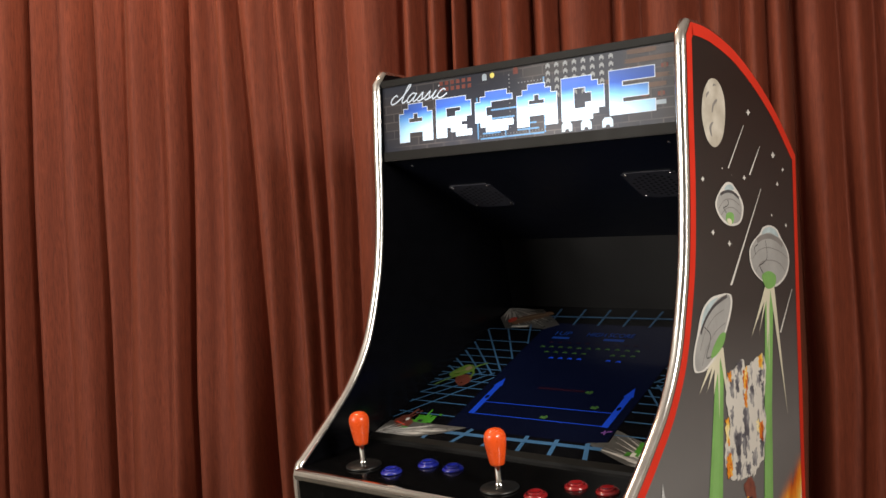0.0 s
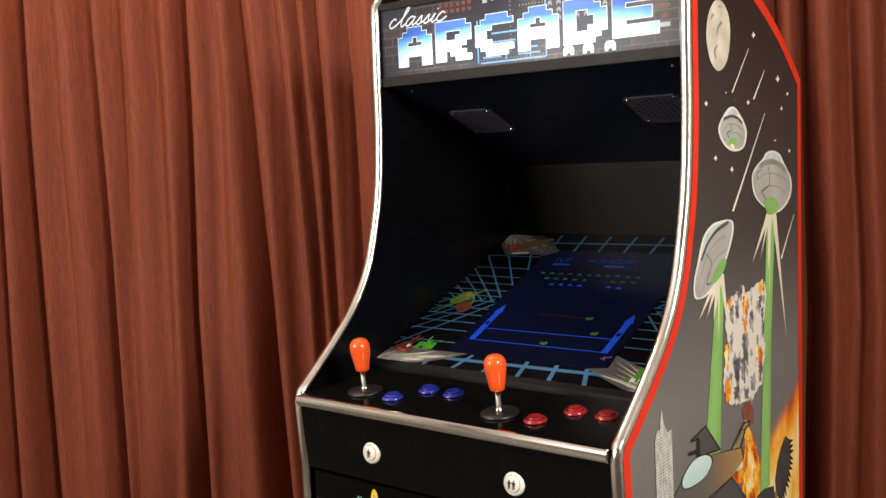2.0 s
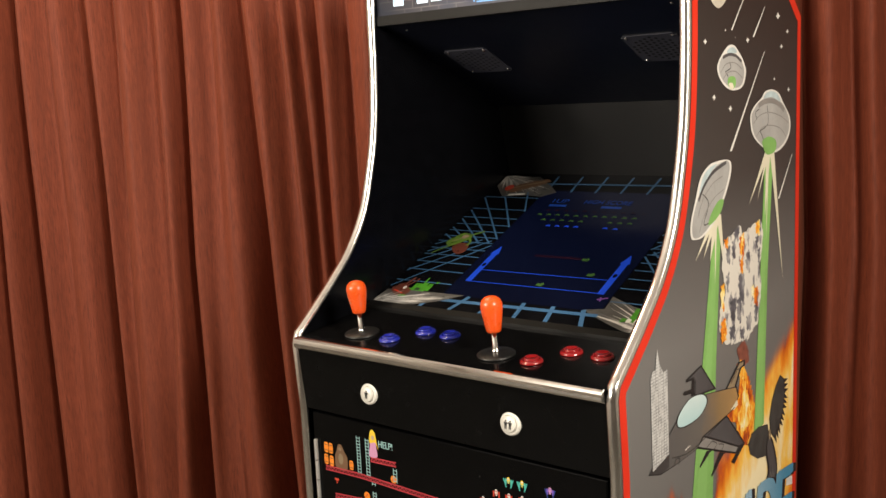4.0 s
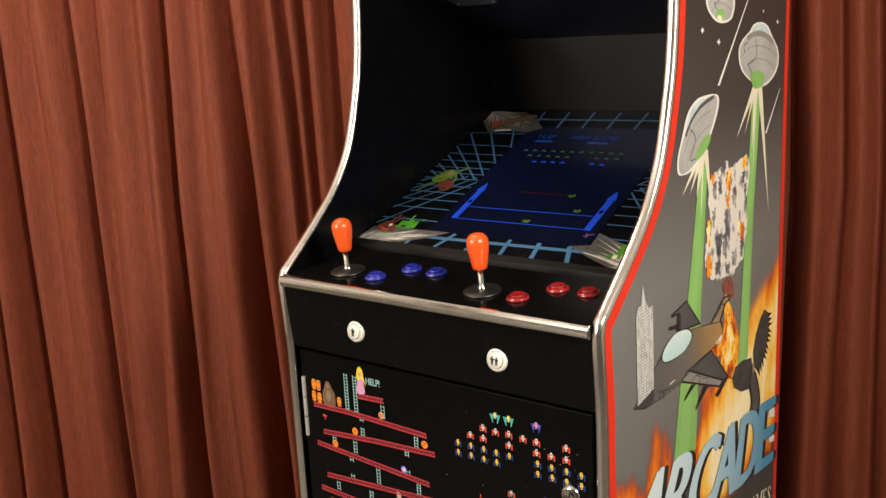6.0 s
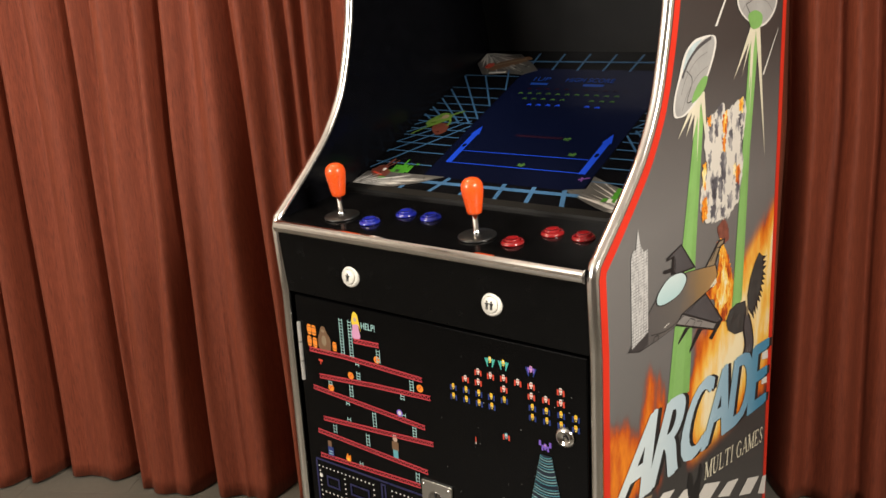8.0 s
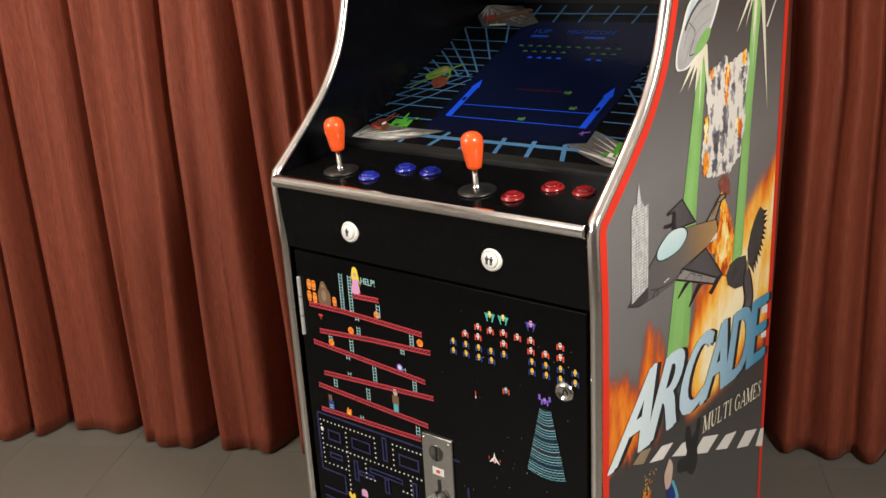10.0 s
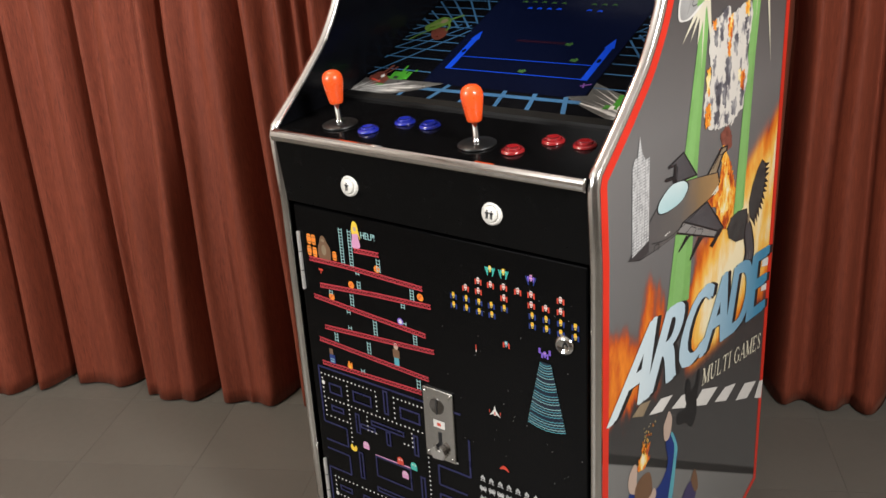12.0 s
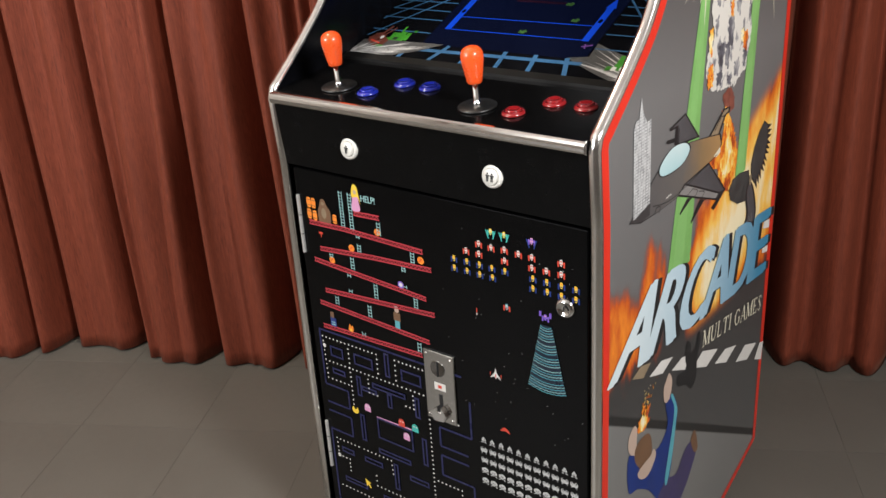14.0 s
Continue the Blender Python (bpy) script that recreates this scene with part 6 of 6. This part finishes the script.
def lit_print(name, stops, low, high, rough=0.2):
    """A translucent print in front of the tube, blended upwards."""
    a = Mat(name)
    vec = a.coords()
    sep = a.node("ShaderNodeSeparateXYZ")
    a.link(vec, sep.inputs[0])
    n = a.node("ShaderNodeMapRange")
    a.link(a.math("ADD", sep.outputs["Z"], a.math("MULTIPLY", a.math("SUBTRACT", a.noise(vec, 25, 4), 0.5), 0.012)), n.inputs["Value"])
    n.inputs["From Min"].default_value, n.inputs["From Max"].default_value = 1.578, 1.650
    c = a.ramp(n.outputs["Result"], stops)
    a.link(a.mix(0.7, c, (0.01, 0.01, 0.012)), a.b.inputs["Base Color"])
    a.link(c, a.b.inputs["Emission Color"])
    a.b.inputs["Roughness"].default_value = rough
    a.b.inputs["Specular IOR Level"].default_value = 0.06
    backlight(a, low, high)
    return a.m


def marquee_print():
    """A dim collage behind the title: brick rows with patches of colour, lit from behind."""
    a = Mat("marquee_print")
    sep, com = a.node("ShaderNodeSeparateXYZ"), a.node("ShaderNodeCombineXYZ")
    vec = a.coords()
    a.link(vec, sep.inputs[0])
    a.link(sep.outputs["X"], com.inputs["X"])
    a.link(sep.outputs["Z"], com.inputs["Y"])
    br = a.node("ShaderNodeTexBrick", Scale=1.0)
    for k, v in (("Brick Width", 0.040), ("Row Height", 0.016), ("Mortar Size", 0.0011), ("Color1", (0.034, 0.027, 0.025, 1)), ("Color2", (0.052, 0.042, 0.038, 1)), ("Mortar", (0.090, 0.075, 0.068, 1))):
        br.inputs[k].default_value = v
    a.link(com.outputs[0], br.inputs["Vector"])
    n = a.noise(vec, 7, 2)
    c = a.mix(a.ramp(n, [(0.45, (0, 0, 0)), (0.55, (1, 1, 1))]), br.outputs["Color"], (0.030, 0.028, 0.034))
    glow = a.noise(a.coords((1, 1, 1)), 3.0, 1)
    c = a.mix(a.math("MULTIPLY", glow, 0.25), c, (0.10, 0.14, 0.20))
    a.link(c, a.b.inputs["Base Color"])
    a.link(c, a.b.inputs["Emission Color"])
    backlight(a, 0.22, 2.0)
    a.b.inputs["Roughness"].default_value = 0.12
    a.b.inputs["Specular IOR Level"].default_value = 0.06
    return a.m


HOLDER = plain("holder_black", (0.014, 0.013, 0.012), 0.45, vary=0.15, spec=0.12)
marquee = part("marquee", box(-XI, XI, 0.2615, 0.268, 1.560, 1.684), marquee_print(), cabinet, "backlit marquee sign printed with a blue and white title")
part("marquee_frame", box(-XI, XI, 0.2560, 0.274, 1.684, 1.697, 0.0012), HOLDER, marquee, "black retaining strip")
part("marquee_frame", box(-XI, XI, 0.2560, 0.274, 1.5420, 1.560, 0.0012), HOLDER, marquee, "black retaining strip")
for x in (-0.27, 0.27):
    part("screw", lathe([(0.0032, 0.0), (0.003, 0.0012), (0.0, 0.0020)], 12, Matrix.Translation((x, 0.30, 1.5332)) @ Matrix.Rotation(math.radians(180 - 24), 4, "X")), CHROME, speaker_panel)
WORD = lit_print("marquee_word", [(0.0, (0.55, 0.78, 0.95)), (0.30, (0.40, 0.70, 0.95)), (0.55, (0.16, 0.40, 0.80)), (0.78, (0.045, 0.12, 0.50)), (1.0, (0.07, 0.15, 0.50))], 0.45, 5.5)
RIM = lit_print("marquee_outline", [(0.0, (0.72, 0.80, 0.88)), (1.0, (0.70, 0.76, 0.84))], 0.80, 1.6)
GLYPH = {"A": ("0011100", "0111110", "1110111", "1100011", "1111111", "1111111", "1100011", "1100011"), "R": ("1111110", "1111111", "1100011", "1100111", "1111110", "1111100", "1101110", "1100111"),
         "C": ("0011110", "0111111", "1110000", "1100000", "1100000", "1110000", "0111111", "0011110"), "D": ("1111100", "1111110", "1100111", "1100011", "1100011", "1100111", "1111110", "1111100"),
         "E": ("1111111", "1111111", "1100000", "1111110", "1111110", "1100000", "1111111", "1111111")}
for k, ch in enumerate("ARCADE"):
    x0, z0 = -0.265 + 0.0905 * k, 1.576 + 0.0012 * k
    cw, chh = 0.0800 / 7, 0.0700 / 8
    cells = [(c, r) for r, line in enumerate(GLYPH[ch]) for c, bit in enumerate(line) if bit == "1"]
    LAYER[MARQ] = 2
    art(marquee, "letter", MARQ, [(RIM, 0, rect(x0 + c * cw - 0.0013, z0 + (7 - r) * chh - 0.0013, x0 + (c + 1) * cw + 0.0013, z0 + (8 - r) * chh + 0.0013), 0) for c, r in cells]
        + [(WORD, 0, rect(x0 + c * cw, z0 + (7 - r) * chh, x0 + (c + 1) * cw, z0 + (8 - r) * chh), 2) for c, r in cells], "glowing blue and white block letter")
LAYER[MARQ] = 6
SCRIPT = ([(0.68, 0.78), (0.45, 1.0), (0.12, 0.7), (0.05, 0.3), (0.30, 0.0), (0.75, 0.15), (1.30, 0.75), (1.75, 1.6), (1.82, 2.05), (1.65, 2.1), (1.48, 1.3), (1.42, 0.35), (1.62, 0.0), (2.0, 0.3)],
          [(2.9, 0.85), (2.5, 1.0), (2.1, 0.6), (2.1, 0.1), (2.4, 0.0), (2.8, 0.5), (2.95, 0.95), (2.8, 0.3), (2.95, 0.0), (3.3, 0.3), (3.7, 0.95), (3.75, 0.6), (3.85, 0.2), (3.6, 0.0), (3.35, 0.1)],
          [(3.8, 0.1), (4.15, 0.3), (4.55, 0.95), (4.6, 0.6), (4.7, 0.2), (4.45, 0.0), (4.2, 0.1)], [(4.65, 0.1), (4.95, 0.3), (5.25, 0.95), (5.1, 0.3), (5.25, 0.0), (5.65, 0.3)],
          [(6.4, 0.8), (6.1, 1.0), (5.75, 0.7), (5.65, 0.3), (5.95, 0.0), (6.35, 0.12), (6.7, 0.45)], [(5.36, 1.35), (5.42, 1.42)])
art(marquee, "script_word", MARQ, [(RIM, 0.0028, [(-0.288 + 0.0205 * (x + 0.42 * y), 1.650 + 0.0162 * y) for x, y in line]) for line in SCRIPT], "white slanted script word")
DIMW = plain("marquee_dim_white", (0.26, 0.27, 0.28), 0.3, vary=0.1, emit=0.7, spec=0.06)
DIMB = plain("marquee_dim_blue", (0.06, 0.20, 0.40), 0.3, vary=0.2, emit=1.3)
DIMR = plain("marquee_dim_red", (0.17, 0.055, 0.045), 0.3, vary=0.2, emit=0.4, spec=0.06)
for r in range(5):
    for c in range(8):
        LAYER[MARQ] = 1
        s = 0.0042
        x, z = 0.071 + 0.0172 * c, 1.677 - 0.0125 * r
        art(marquee, "token", MARQ, [(DIMW, 0, rect(x - s, z - s * 0.4, x + s, z + s * 0.5)), (DIMW, 0, rect(x - s * 0.5, z + s * 0.4, x + s * 0.5, z + s)), (DIMW, 0, rect(x - s, z - s, x - s * 0.5, z)), (DIMW, 0, rect(x + s * 0.5, z - s, x + s, z))])
for r in range(2):
    for c in range(6):
        LAYER[MARQ] = 1
        art(marquee, "token", MARQ, [(DIMR, 0, rect(-0.165 + 0.013 * c, 1.672 - 0.011 * r, -0.157 + 0.013 * c, 1.679 - 0.011 * r))])
LOGP = plain("marquee_dim_tan", (0.13, 0.09, 0.075), 0.3, vary=0.2, emit=0.25, spec=0.06)
for x, z, w in ((0.246, 1.678, 0.022), (0.262, 1.664, 0.040), (0.236, 1.636, 0.050), (0.268, 1.622, 0.016)):
    LAYER[MARQ] = 1
    art(marquee, "log", MARQ, [(LOGP, 1, [(x - w, z - 0.0035), (x + w, z - 0.0035), (x + w + 0.003, z), (x + w, z + 0.0035), (x - w, z + 0.0035), (x - w - 0.003, z)])])
for x, z in ((0.222, 1.651), (0.240, 1.651), (0.285, 1.650), (0.250, 1.608), (0.278, 1.607)):
    LAYER[MARQ] = 1
    art(marquee, "token", MARQ, [(DIMR, 0, rect(x - 0.006, z - 0.003, x + 0.006, z + 0.003)), (LOGP, 0, rect(x - 0.002, z - 0.0045, x + 0.003, z + 0.0045))])
SHIPW = lit_print("marquee_ship", [(0.0, (0.62, 0.72, 0.80)), (1.0, (0.62, 0.72, 0.80))], 0.3, 2.0)
for x in (0.105, 0.142, 0.182):
    LAYER[MARQ] = 1
    art(marquee, "bunker", MARQ, [(SHIPW, 0, [(x - 0.010, 1.563), (x - 0.010, 1.574), (x - 0.006, 1.579), (x + 0.006, 1.579), (x + 0.010, 1.574), (x + 0.010, 1.563), (x + 0.004, 1.563), (x + 0.003, 1.567), (x - 0.003, 1.567), (x - 0.004, 1.563)])])
LAYER[MARQ] = 1
art(marquee, "score_mark", MARQ, [(SHIPW, 0, rect(0.262, 1.590, 0.286, 1.597)), (SHIPW, 0, rect(0.258, 1.588, 0.262, 1.599))])
LAYER[MARQ] = 1
art(marquee, "yellow_wedge", MARQ, [(plain("marquee_yellow", (0.50, 0.42, 0.05), 0.3, emit=0.8), 0, ellipse(-0.045, 1.676, 0.005, 0.005, 10))])
LAYER[MARQ] = 1
art(marquee, "rounded_token", MARQ, [(SHIPW, 0, rect(-0.067, 1.669, -0.057, 1.677)), (SHIPW, 1, ellipse(-0.062, 1.677, 0.005, 0.004, 10))])
LAYER[MARQ] = 1
art(marquee, "rounded_token", MARQ, [(DIMR, 0, rect(0.000, 1.672, 0.010, 1.680)), (DIMR, 1, ellipse(0.005, 1.680, 0.005, 0.004, 10))])
LAYER[MARQ] = 1
arts(marquee, "maze_line", MARQ, [(DIMB, 0, bar(p, q, 0.003)) for p, q in (((-0.075, 1.566), (0.060, 1.566)), ((-0.070, 1.575), (-0.030, 1.575)), ((-0.02, 1.568), (-0.02, 1.600)), ((0.005, 1.575), (0.05, 1.575)), ((-0.07, 1.600), (0.00, 1.600)), ((0.01, 1.585), (0.045, 1.585)), ((-0.05, 1.615), (0.05, 1.615)), ((0.03, 1.568), (0.03, 1.61)), ((-0.08, 1.566), (-0.08, 1.64)), ((0.062, 1.566), (0.062, 1.66)))])
arts(marquee, "maze_dot", MARQ, [(DIMW, 0, rect(x, z, x + 0.002, z + 0.002)) for x, z in [(-0.075 + 0.0065 * k, 1.570) for k in range(22)] + [(-0.01, 1.58 + 0.007 * k) for k in range(14)] + [(0.01 + 0.0065 * k, 1.655) for k in range(9)]])

# ---- floor tiles ----
def tiles():
    """Square tiles with square edges, set in thin recessed joints, turned with the room."""
    g = 0.0004
    h = TILE_P / 2 - g
    bm = box(-h, h, -h, h, -0.008, 0.0, 0.0)
    me = mesh_of("tile", bm, TILE)
    for i in range(-11, 8):
        for k in range(-12, 3):
            u, n = U0 + (i + 0.5) * TILE_P, N0 + (k + 0.5) * TILE_P
            if not (LU < u < RU and BN < n < FN - 0.1):
                continue
            p = U2 * u + N2 * n
            ob = new("tile", me)
            ob.matrix_world = Matrix.Translation((p.x, p.y, 0.0)) @ Matrix.Rotation(ANG, 4, "Z")
            ob.parent = floor


tiles()
